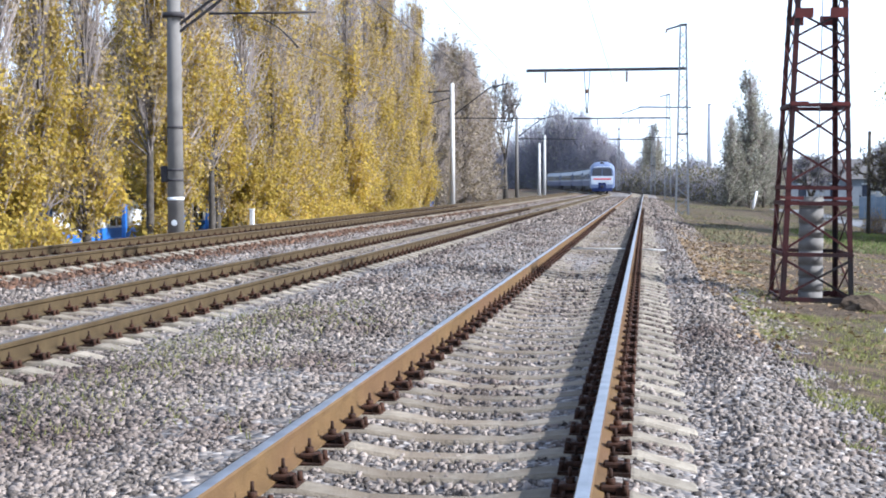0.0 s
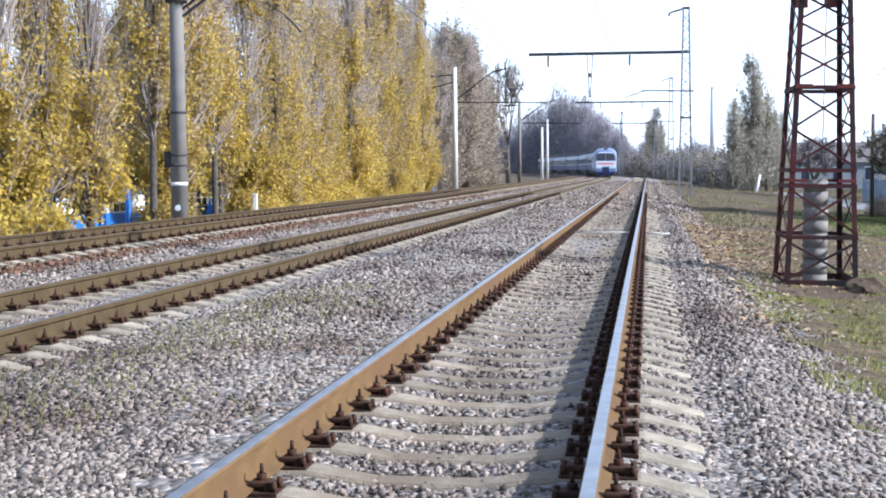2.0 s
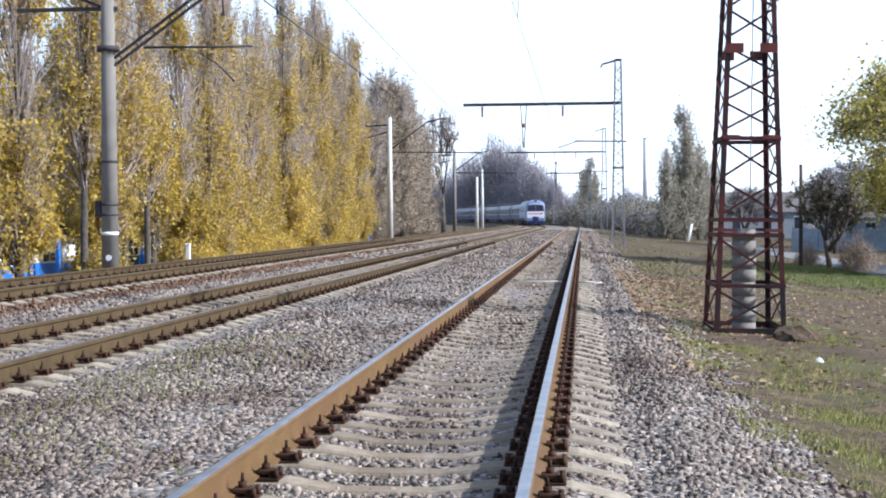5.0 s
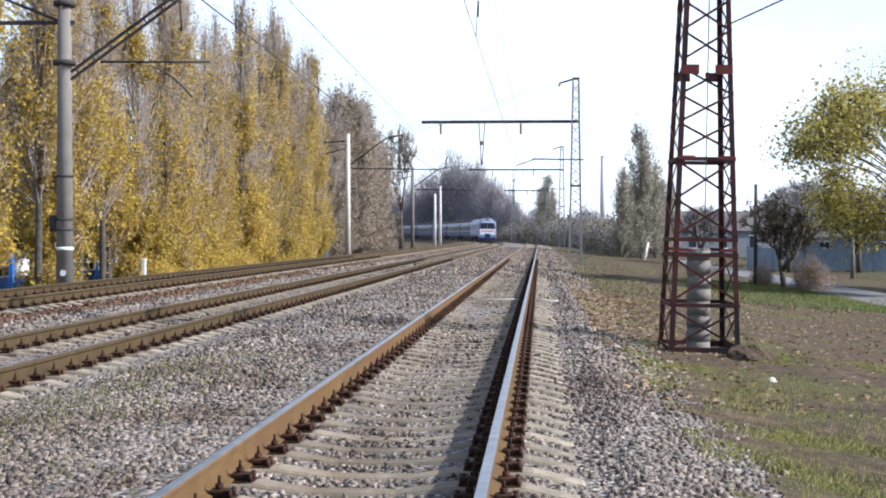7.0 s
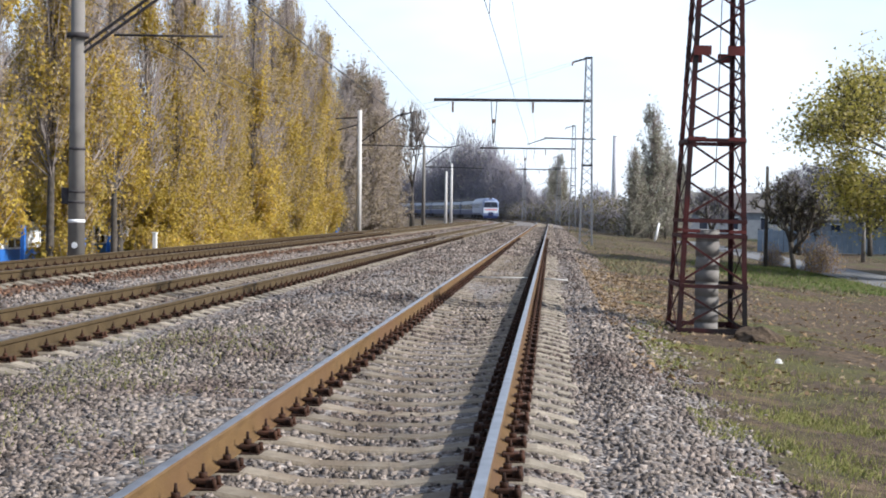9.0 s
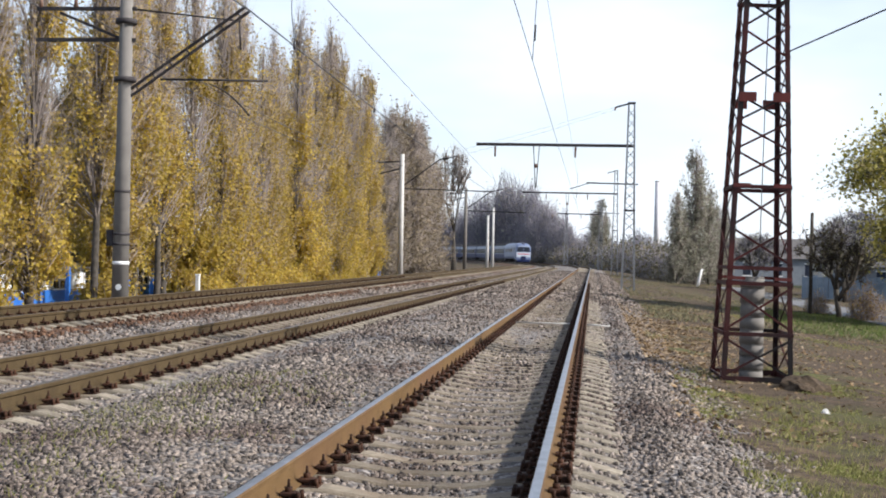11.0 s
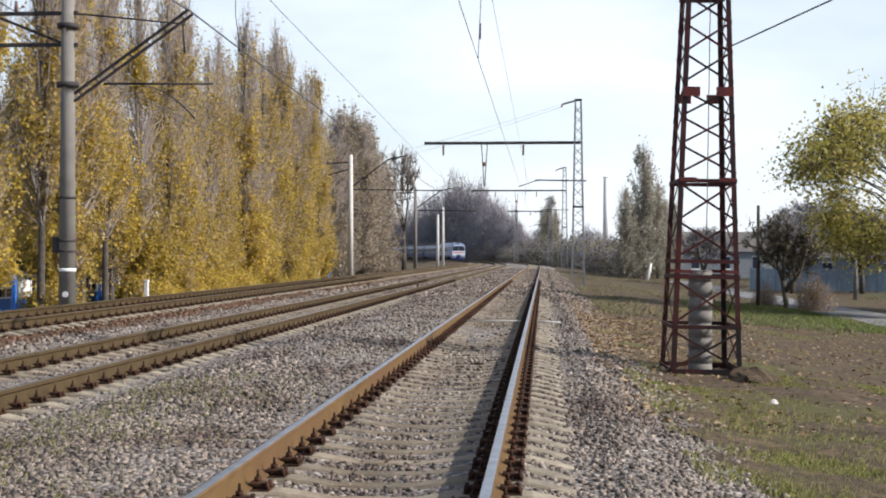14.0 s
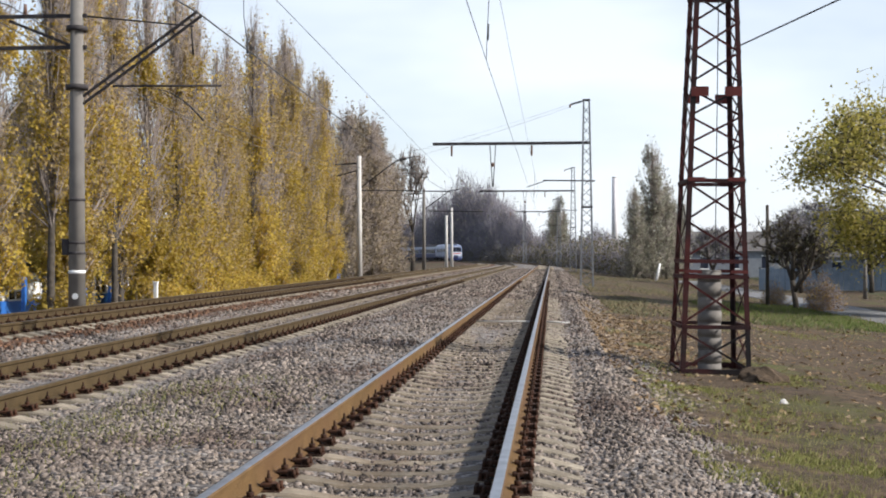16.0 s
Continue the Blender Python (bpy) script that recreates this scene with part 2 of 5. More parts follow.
LEAF_PALE = leafy("thinning_leaves", ((0.0, (0.225, 0.190, 0.130)), (0.5, (0.310, 0.250, 0.165)), (1.0, (0.370, 0.305, 0.220))), 0.35)
LEAF_FALLEN = leafy("fallen_leaves", ((0.0, (0.165, 0.108, 0.058)), (0.5, (0.285, 0.185, 0.090)), (1.0, (0.400, 0.315, 0.210))), 0.1)
GRASS_GREEN = leafy("green_grass", ((0.0, (0.084, 0.130, 0.028)), (0.6, (0.140, 0.186, 0.042)), (1.0, (0.233, 0.233, 0.084))), 0.3)
GRASS = leafy("grass_blades", ((0.0, (0.133, 0.153, 0.036)), (0.6, (0.225, 0.225, 0.061)), (1.0, (0.338, 0.297, 0.133))), 0.3)
WHITE_PAINT = surf("white_paint", (0.7, 0.7, 0.68), (0.8, 0.8, 0.79), 3, 0.6, spec=0.5)
BLUE_PAINT = surf("blue_paint", (0.020, 0.112, 0.428), (0.036, 0.163, 0.510), 2, 0.55, spec=0.5)
DARK_BLUE = surf("dark_blue_paint", (0.016, 0.024, 0.085), (0.024, 0.036, 0.115), 2, 0.5)
TRAIN_GREY = surf("train_blue_grey_paint", (0.062, 0.084, 0.150), (0.086, 0.110, 0.182), 0.8, 0.4, spec=0.5)
TRAIN_WHITE = surf("train_white_paint", (0.536, 0.584, 0.655), (0.595, 0.648, 0.714), 1, 0.4, spec=0.5)
TRAIN_PALE = surf("train_pale_blue_paint", (0.120, 0.155, 0.270), (0.165, 0.205, 0.320), 0.8, 0.4, spec=0.5)
TRAIN_RED = surf("train_red_paint", (0.55, 0.05, 0.06), (0.62, 0.08, 0.08), 1, 0.45)
GLASS_DARK = surf("dark_window_glass", (0.02, 0.025, 0.04), (0.035, 0.04, 0.06), 1, 0.08, spec=0.5)
ROOF_GREY = surf("grey_roofing", (0.100, 0.095, 0.095), (0.150, 0.140, 0.135), 3, 0.85, bump=0.2)
WALL_GREY = surf("grey_plaster", (0.165, 0.184, 0.213), (0.211, 0.230, 0.258), 2, 0.9, bump=0.15)
FENCE_BLUE = surf("pale_blue_fence_paint", (0.170, 0.230, 0.306), (0.238, 0.297, 0.374), 2, 0.7)
# Chimney colour lifted towards pale grey to stand in for distance haze.
HAZED_BRICK = surf("hazed_brick", (0.55, 0.53, 0.55), (0.62, 0.60, 0.62), 0.5, 0.9)


# ---- building helpers ----
def mesh_of(name, bm, material):
    me = bpy.data.meshes.new(name)
    bm.to_mesh(me)
    bm.free()
    for mm in (material if isinstance(material, (list, tuple)) else [material]):
        me.materials.append(mm)
    return me


def part(name, bm, material, parent=None, label=""):
    me = mesh_of(name, bm, material) if isinstance(bm, bmesh.types.BMesh) else bm
    ob = new(name, me)
    ob.parent = parent
    return tagged(ob, label) if label else ob


def raw(name, verts, faces, material, smooth=False):
    me = bpy.data.meshes.new(name)
    me.from_pydata([tuple(v) for v in verts], [], [tuple(f) for f in faces])
    me.materials.append(material)
    if smooth:
        me.shade_smooth()
    me.update()
    return me


def fast_mesh(name, verts, faces, material):
    """A mesh from arrays: verts (n,3), faces (m,k), all of one k."""
    verts, faces = np.asarray(verts, np.float32), np.asarray(faces, np.int32)
    k = faces.shape[1]
    me = bpy.data.meshes.new(name)
    me.vertices.add(len(verts))
    me.vertices.foreach_set("co", verts.ravel())
    me.loops.add(faces.size)
    me.loops.foreach_set("vertex_index", faces.ravel())
    me.polygons.add(len(faces))
    me.polygons.foreach_set("loop_start", np.arange(0, faces.size, k, dtype=np.int32))
    me.polygons.foreach_set("loop_total", np.full(len(faces), k, np.int32))
    me.materials.append(material)
    me.update(calc_edges=True)
    me.validate()
    return me


def add_box(bm, x0, x1, y0, y1, z0, z1, bevel=0.0):
    vs = bmesh.ops.create_cube(bm, size=1.0)["verts"]
    for v in vs:
        v.co = ((x0 + x1) / 2 + v.co.x * (x1 - x0), (y0 + y1) / 2 + v.co.y * (y1 - y0), (z0 + z1) / 2 + v.co.z * (z1 - z0))
    if bevel:
        es = list({e for v in vs for e in v.link_edges})
        bmesh.ops.bevel(bm, geom=es, offset=bevel, segments=1, affect="EDGES")
    return vs


def box(x0, x1, y0, y1, z0, z1, bevel=0.0):
    bm = bmesh.new()
    add_box(bm, x0, x1, y0, y1, z0, z1, bevel)
    return bm


def add_tube(bm, a, b, r0, r1=None, n=8):
    """A tapered round bar from a to b, closed at both ends."""
    a, b = Vector(a), Vector(b)
    r1 = r0 if r1 is None else r1
    q = (b - a).to_track_quat("Z", "Y")
    rings = []
    for c, r in ((a, r0), (b, r1)):
        rings.append([bm.verts.new(c + q @ Vector((r * math.cos(i * math.tau / n), r * math.sin(i * math.tau / n), 0))) for i in range(n)])
    for i in range(n):
        bm.faces.new((rings[0][i], rings[0][(i + 1) % n], rings[1][(i + 1) % n], rings[1][i])).smooth = n > 5
    bm.faces.new(rings[0][::-1])
    bm.faces.new(rings[1])


def tube(a, b, r0, r1=None, n=8):
    bm = bmesh.new()
    add_tube(bm, a, b, r0, r1, n)
    return bm


def add_angle(bm, a, b, w, t, inward):
    """An L-section bar from a to b; inward: the diagonal direction into which its two flanges open."""
    sx, sy = (1 if inward[0] > 0 else -1), (1 if inward[1] > 0 else -1)
    prof = ((0, 0), (w, 0), (w, t), (t, t), (t, w), (0, w))
    vs = [bm.verts.new(Vector(p) + Vector((sx * u, sy * v, 0))) for p in (a, b) for u, v in prof]
    for i in range(6):
        j = (i + 1) % 6
        bm.faces.new((vs[i], vs[j], vs[j + 6], vs[i + 6]))
    bm.faces.new(vs[5::-1])
    bm.faces.new(vs[6:])
    bmesh.ops.recalc_face_normals(bm, faces=bm.faces)


def chain(points, radii, n=8):
    """One unbroken tapering stem through the points."""
    bm = bmesh.new()
    rings = []
    for p, r in zip(points, radii):
        rings.append([bm.verts.new(Vector(p) + Vector((r * math.cos(i * math.tau / n), r * math.sin(i * math.tau / n), 0))) for i in range(n)])
    for a, b in zip(rings, rings[1:]):
        for i in range(n):
            bm.faces.new((a[i], a[(i + 1) % n], b[(i + 1) % n], b[i])).smooth = True
    bm.faces.new(rings[-1])
    return bm


def add_bar(bm, a, b, w, t, up=(0, 0, 1)):
    """A flat or square bar from a to b, w across and t thick."""
    a, b = Vector(a), Vector(b)
    d = (b - a).normalized()
    s = d.cross(Vector(up))
    s = s.normalized() if s.length > 1e-4 else Vector((1, 0, 0))
    u = s.cross(d).normalized()
    vs = [bm.verts.new(p + s * i * t / 2 + u * j * w / 2) for p in (a, b) for i, j in ((-1, -1), (1, -1), (1, 1), (-1, 1))]
    for f in ((0, 1, 5, 4), (1, 2, 6, 5), (2, 3, 7, 6), (3, 0, 4, 7), (3, 2, 1, 0), (4, 5, 6, 7)):
        bm.faces.new([vs[i] for i in f])


def bar(a, b, w, t, up=(0, 0, 1)):
    bm = bmesh.new()
    add_bar(bm, a, b, w, t, up)
    return bm


def thing(name, label, category, m=None, group="", kind=""):
    ob = new(name)
    ob.empty_display_size = 0.2
    if m is not None:
        ob.matrix_basis = m
    return tagged(ob, label, category, group, kind)


def shared(ob, name, parent, m, source):
    """Another object on the mesh of source."""
    o = new(name, source)
    o.parent = parent
    o.matrix_basis = m
    return o


# ---- the line of the tracks: straight, then a left-hand bend ----
BEND, RADIUS, MID = 176.0, 700.0, -4.9


def along(x0, s, z=0.0):
    """The place at the lateral coordinate x0 and s metres along the line."""
    if s <= BEND:
        return Vector((x0, s, z))
    a, r = (s - BEND) / RADIUS, x0 - MID + RADIUS
    return Vector((MID - RADIUS + r * math.cos(a), BEND + r * math.sin(a), z))


def heading(s):
    return math.degrees(max(0.0, s - BEND) / RADIUS)


def stations(s0, s1, near=20.0, far=6.0):
    out, s = [s0], s0
    while s < s1:
        s = min(s1, s + (near if s < BEND - near else far))
        out.append(s)
    return out


def sweep(name, profile, ss, material, closed=False, x=0.0, z=0.0, smooth=False):
    """A cross-section of (x, z) drawn along the line."""
    vs = [along(x + px, s, z + pz) for s in ss for px, pz in profile]
    n, fs = len(profile), []
    for i in range(len(ss) - 1):
        for j in range(n if closed else n - 1):
            k = (j + 1) % n
            fs.append((i * n + j, i * n + k, (i + 1) * n + k, (i + 1) * n + j))
    if closed:
        fs.append(tuple(range(n))[::-1])
        fs.append(tuple(range((len(ss) - 1) * n, len(ss) * n)))
    return raw(name, vs, fs, material, smooth)


# ---- ground, embankment, ballast ----
BED = [(-26, -1.45), (-19, -1.0), (-15, -0.75), (-13.2, -0.55), (-12.2, -0.35), (-11.1, -0.06), (-10.5, -0.08), (-7.7, -0.08), (-7.3, -0.09), (-6.6, -0.2),
       (-6.3, -0.24), (-3.5, -0.24), (-3.2, -0.2), (-2.5, -0.13), (-1.5, -0.165), (-0.98, -0.185), (-0.86, -0.215), (-0.6, -0.214), (-0.26, -0.252), (0.26, -0.252), (0.6, -0.214), (1.0, -0.21), (1.33, -0.28), (1.46, -0.295), (1.72, -0.25),
       (2.5, -0.42), (3.2, -0.53), (5.0, -0.62), (8.0, -0.95), (12.0, -1.2), (18.0, -1.42), (26, -1.52)]


def bed_z(x):
    return float(np.interp(x, [p[0] for p in BED], [p[1] for p in BED]))


def strip(name, x0, x1, s0, s1, material, dx=0.5, ds=4.0, rough=0.03, lift=0.0, ramp=0.0):
    xs = np.arange(x0, x1 + 1e-6, (x1 - x0) / max(1, round((x1 - x0) / dx)))
    ss = np.arange(s0, s1 + 1e-6, (s1 - s0) / max(1, round((s1 - s0) / ds)))
    vs = []
    for s in ss:
        for x in xs:
            edge = min(1.0, 4 * min(x - x0 if not ramp else 9, x1 - x) / (x1 - x0))
            rise = min(0.012, ramp * (x - x0) - 0.06) if ramp else 0.0
            vs.append(along(x, s, bed_z(x) + lift + rise + edge * rough * (noise.noise((x * 0.9, s * 0.9, 3.1)) + noise.noise((x * 2.6, s * 2.1, 8.1)) * 0.6) * 2))
    n = len(xs)
    fs = [(i * n + j, i * n + j + 1, (i + 1) * n + j + 1, (i + 1) * n + j) for i in range(len(ss) - 1) for j in range(n - 1)]
    return raw(name, vs, fs, material, True)


def build_ground():
    bm = bmesh.new()
    rings = [0, 60, 120, 250, 500, 1000, 2000, 4500]
    grid, n = [], 48
    for r in rings[1:]:
        grid.append([bm.verts.new((r * math.cos(i * math.tau / n), r * math.sin(i * math.tau / n) + 60, -1.5)) for i in range(n)])
    bm.faces.new(grid[0])
    for a, b in zip(grid, grid[1:]):
        for i in range(n):
            bm.faces.new((a[i], b[i], b[(i + 1) % n], a[(i + 1) % n]))
    tagged(part("ground", bm, FIELD), "flat grassy soil reaching to the horizon", "ground", kind="structure")
    tagged(new("embankment", strip("embankment_left", -26, -11.9, -40, 620, DIRT, 1.2, 6, 0.06)), "low earth bank beside the railway", "ground", kind="structure")
    tagged(new("embankment", strip("embankment_right", 5.9, 26, -40, 620, DIRT, 1.0, 4, 0.02)), "earth slope with sparse grass and fallen leaves", "ground", kind="structure")
    tagged(new("embankment", strip("embankment_shoulder", 2.05, 6.0, -40, 90, DIRT, 0.2, 0.4, 0.022, 0.0, 0.1)), "earth slope meeting the gravel shoulder unevenly", "ground", kind="structure")
    tagged(new("embankment", strip("embankment_far", 2.6, 6.0, 89.9, 620, DIRT, 0.6, 4, 0.03)), "earth slope beside the distant tracks", "ground", kind="structure")
    tagged(new("ballast_bed", strip("ballast_bed", -7.1, 2.75, -40, 620, BALLAST, 0.14, 3, 0.02)), "grey and pinkish crushed stone ballast", "ballast", kind="structure")
    tagged(new("ballast_bed", strip("ballast_rusty", -12.2, -7.0, -40, 620, RUSTY_BED, 0.5, 4, 0.02, -0.002)), "rust-brown stained ballast under an older track", "ballast", kind="structure")


build_ground()


# ---- rails, sleepers, fastenings ----
PITCH = 0.515
RAIL = [(-0.066, -0.18), (0.066, -0.18), (0.066, -0.166), (0.012, -0.145), (0.009, -0.055), (0.034, -0.042), (0.0365, -0.012),
        (0.029, -0.0015), (-0.029, -0.0015), (-0.0365, -0.012), (-0.034, -0.042), (-0.009, -0.055), (-0.012, -0.145), (-0.066, -0.166)]


def sleeper_mesh():
    """A prestressed concrete sleeper, lower in the middle, with rail seats; centre at the rail-top axis."""
    bm = bmesh.new()
    half = [(1.36, 0.14, -0.29), (1.33, 0.148, -0.262), (1.02, 0.146, -0.187), (0.9, 0.145, -0.19), (0.68, 0.145, -0.19), (0.58, 0.142, -0.187), (0.26, 0.122, -0.236)]
    prof = [(-x, w, z) for x, w, z in half] + half[::-1]
    rings = []
    for x, w, z in prof:
        t = w * 0.62
        rings.append([bm.verts.new(p) for p in ((x, -w, -0.36), (x, -t - 0.012, z - 0.016), (x, -t, z), (x, t, z), (x, t + 0.012, z - 0.016), (x, w, -0.36))])
    for a, b in zip(rings, rings[1:]):
        for i in range(5):
            bm.faces.new((a[i], b[i], b[i + 1], a[i + 1]))
    bm.faces.new(rings[0])
    bm.faces.new(rings[-1][::-1])
    bmesh.ops.recalc_face_normals(bm, faces=bm.faces)
    return mesh_of("sleeper", bm, CONCRETE)


def clip_mesh():
    """A rail fastening: base plate, clamp and bolt with its nut, on the +x side of a rail."""
    bm = bmesh.new()
    add_box(bm, 0.03, 0.185, -0.085, 0.085, -0.2, -0.178)
    add_box(bm, 0.045, 0.15, -0.045, 0.045, -0.165, -0.135, 0.008)
    add_box(bm, 0.12, 0.15, -0.045, 0.045, -0.18, -0.14)
    add_tube(bm, (0.095, 0, -0.14), (0.095, 0, -0.105), 0.024, n=6)
    add_tube(bm, (0.095, 0, -0.11), (0.095, 0, -0.06), 0.011, 0.008, n=6)
    add_tube(bm, (0.165, 0.05, -0.18), (0.165, 0.05, -0.13), 0.018, 0.014, n=6)
    add_tube(bm, (0.165, -0.05, -0.18), (0.165, -0.05, -0.13), 0.018, 0.014, n=6)
    return mesh_of("fastening", bm, CLIP)


SLEEPER, FASTENING = sleeper_mesh(), clip_mesh()


def joined(name, source, poses):
    """One mesh of many copies."""
    v = np.array([p.co for p in source.vertices])
    polys = [tuple(p.vertices) for p in source.polygons]
    vs, fs = [], []
    for k, m in enumerate(poses):
        r, t = np.array(m.to_3x3()), np.array(m.translation)
        vs.append(v @ r.T + t)
        fs += [tuple(i + k * len(v) for i in p) for p in polys]
    return raw(name, np.concatenate(vs), fs, source.materials[0])


def build_track(x0, z0, s0, s1, single, clips_to, rust, label, jitter):
    t = thing("railway_track", label, "railway track", group="parallel railway tracks", kind="structure")
    ss = stations(-38.0, 470)
    shine = RAIL_TOP if x0 == 0.0 else RAIL_TOP_DULL
    for side in (-1, 1):
        rail = part("rail", sweep("rail", RAIL, ss, rust, True, x0 + side * 0.796, z0), rust, t)
        top = [(-0.03, -0.0012), (-0.012, 0.001), (0.012, 0.001), (0.03, -0.0012), (0.028, -0.004), (-0.028, -0.004)]
        part("running_surface", sweep("running_surface", top, ss, shine, True, x0 + side * 0.796, z0), shine, rail, "steel running surface")
    n, rest, rest_clips = 0, [], []
    rng = random.Random(int(-x0 * 10) + 5)
    s = s0 + 0.3 - PITCH * int((s0 + 38) / PITCH)
    while s < 320:
        m = Matrix.Translation(along(x0 + rng.uniform(-0.03, 0.03) * jitter, s, z0 + rng.uniform(-0.006, 0.004) * jitter)) @ pose(0, 0, 0, 0, 0, heading(s) + rng.uniform(-1.2, 1.2) * jitter)
        behind = s < s0
        if n < single and not behind:
            shared(t, "sleeper", t, m, SLEEPER)
        else:
            rest.append(m)
        for side in (-1, 1):
            for face in (0, 180):
                mc = Matrix.Translation(along(x0 + side * 0.796, s, z0)) @ pose(0, 0, 0, 0, 0, heading(s) + face)
                if n < clips_to and not behind:
                    shared(t, "fastening", t, mc, FASTENING)
                elif s < 75:
                    rest_clips.append(mc)
        n += 0 if behind else 1
        s += PITCH
    o = part("far_sleepers", joined("far_sleepers", SLEEPER, rest), CONCRETE, t)
    tagged(o, kind="stuff")
    o = part("far_fastenings", joined("far_fastenings", FASTENING, rest_clips), CLIP, t)
    tagged(o, kind="stuff")
    return t


def pebbles(name, count, x_of, y0, y1, size, seed, keep, label, material=None):
    """Loose crushed stones lying on the bed, one joined mesh."""
    rng = np.random.default_rng(seed)
    y = y0 + (y1 - y0) * rng.random(count) ** 1.5
    x = x_of[0] + (x_of[1] - x_of[0]) * rng.random(count)
    ok = np.array([keep(a, b) for a, b in zip(x, y)])
    x, y = x[ok], y[ok]
    n = len(x)
    z = np.interp(x, [p[0] for p in BED], [p[1] for p in BED])
    s = size * rng.uniform(0.5, 1.5, (n, 1)) * (0.85 + 0.15 * (y[:, None] > 6))
    cube = np.array([(a, b, c) for c in (-1, 1) for b in (-1, 1) for a in (-1, 1)], float)
    v = cube[None] * rng.uniform(0.3, 1.0, (n, 8, 1)) * s[:, None] * np.stack([rng.uniform(0.7, 1.25, n), rng.uniform(0.7, 1.25, n), rng.uniform(0.5, 0.9, n)], 1)[:, None]
    a, b = rng.random(n) * math.tau, rng.uniform(-0.6, 0.6, n)
    ca, sa, cb, sb = np.cos(a), np.sin(a), np.cos(b), np.sin(b)
    rot = np.stack([np.stack([ca, -sa * cb, sa * sb], 1), np.stack([sa, ca * cb, -ca * sb], 1), np.stack([0 * a, sb, cb], 1)], 1)
    v = np.einsum("nij,nkj->nki", rot, v) + np.stack([x, y, z + s[:, 0] * rng.uniform(-0.1, 0.55, n)], 1)[:, None]
    quad = np.array([(4, 5, 7, 6), (0, 1, 5, 4), (2, 6, 7, 3), (0, 4, 6, 2), (1, 3, 7, 5)])
    f = (quad[None] + 8 * np.arange(n)[:, None, None]).reshape(-1, 4)
    return tagged(new(name, fast_mesh(name, v.reshape(-1, 3), f, material or STONE)), label, "ballast", kind="stuff")


# ---- lattice tower with an old concrete stub ----
def build_tower():
    base = -0.52
    t = thing("lattice_tower", "rusty red lattice steel tower on a concrete footing", "tower", pose(3.61, 19.9, base, 0, 0.75, 1.5))
    H = 10.4

    def corner(i, z):
        k = z / H
        sx, sy = (-1, 1)[i in (1, 2)], (-1, 1)[i in (2, 3)]
        return Vector((sx * (0.545 * (1 - k) + 0.19 * k), sy * (0.74 * (1 - k) + 0.19 * k), z))

    for i in range(4):
        bm = bmesh.new()
        inn = (-1 if i in (1, 2) else 1, -1 if i in (2, 3) else 1, 0)
        add_angle(bm, corner(i, 0), corner(i, H), 0.078, 0.012, inn)
        part("leg", bm, TOWER_RED, t)
    levels = [0.02, 0.72, 1.5, 1.74, 3.0, 6.0, 7.4, 8.8, H]
    for z in levels:
        for i in range(4):
            part("cross_bar", bar(corner(i, z), corner((i + 1) % 4, z), 0.06 if z > 0.1 else 0.1, 0.03), TOWER_RED, t)
    spans = [(0.06, 0.66), (0.78, 1.46), (1.8, 2.38), (2.38, 2.98), (3.12, 3.58), (3.58, 4.02), (4.02, 4.45), (4.55, 5.03), (5.03, 5.5), (5.5, 5.95),
             (6.1, 6.7), (6.7, 7.3), (7.5, 8.1), (8.1, 8.7), (8.9, 9.6), (9.6, 10.3)]
    for a, b in spans:
        for i in (0, 1, 3):
            j = (i + 1) % 4
            part("brace", bar(corner(i, a), corner(j, b), 0.035, 0.012), TOWER_RED, t)
            part("brace", bar(corner(j, a) * 0.995, corner(i, b) * 0.995, 0.035, 0.012), TOWER_RED, t)
    for z, h in ((1.58, 0.05), (4.4, 0.15), (3.02, 0.06)):
        for i in range(4):
            c = corner(i, z)
            s = -1 if c.x > 0 else 1
            y = c.y + (0.012 if c.y > 0 else -0.012)
            part("gusset_plate", box(min(c.x, c.x + s * 0.27), max(c.x, c.x + s * 0.27), y - 0.006, y + 0.006, z - h / 2, z + h / 2), TOWER_PLATE, t)
    part("ladder_rope", tube((0.08, 0, 1.7), (0.1, 0, H), 0.008, n=5), WIRE, t)
    # footing: a rough concrete pad, broken at one corner
    bm = bmesh.new()
    add_box(bm, -0.62, 0.72, -0.9, 0.9, -0.5, -0.03, 0.05)
    for v in bm.verts:
        v.co += Vector((noise.noise(v.co * 3), noise.noise(v.co * 3 + Vector((9, 0, 0))), 0.4 * noise.noise(v.co * 2))) * 0.08
    part("footing", bm, DIRT, t, "cracked concrete footing half buried in soil")
    # stub of a concrete column standing inside
    s = thing("concrete_stub", "weathered round concrete column stub inside the tower", "column", pose(3.6, 19.75, base - 0.06))
    z = 0.0
    for k in range(8):
        h = (0.2, 0.22, 0.19, 0.23, 0.2, 0.21, 0.24, 0.17)[k]
        part("drum", tube((0, 0, z), (0.005 * (k % 3), 0, z + h - 0.02), 0.19, 0.187 - 0.003 * (k % 2), 18), POLE_CONC, s)
        part("band", tube((0, 0, z + h - 0.02), (0, 0, z + h), 0.18, 0.18, 18), POLE_CONC, s)
        z += h


build_tower()


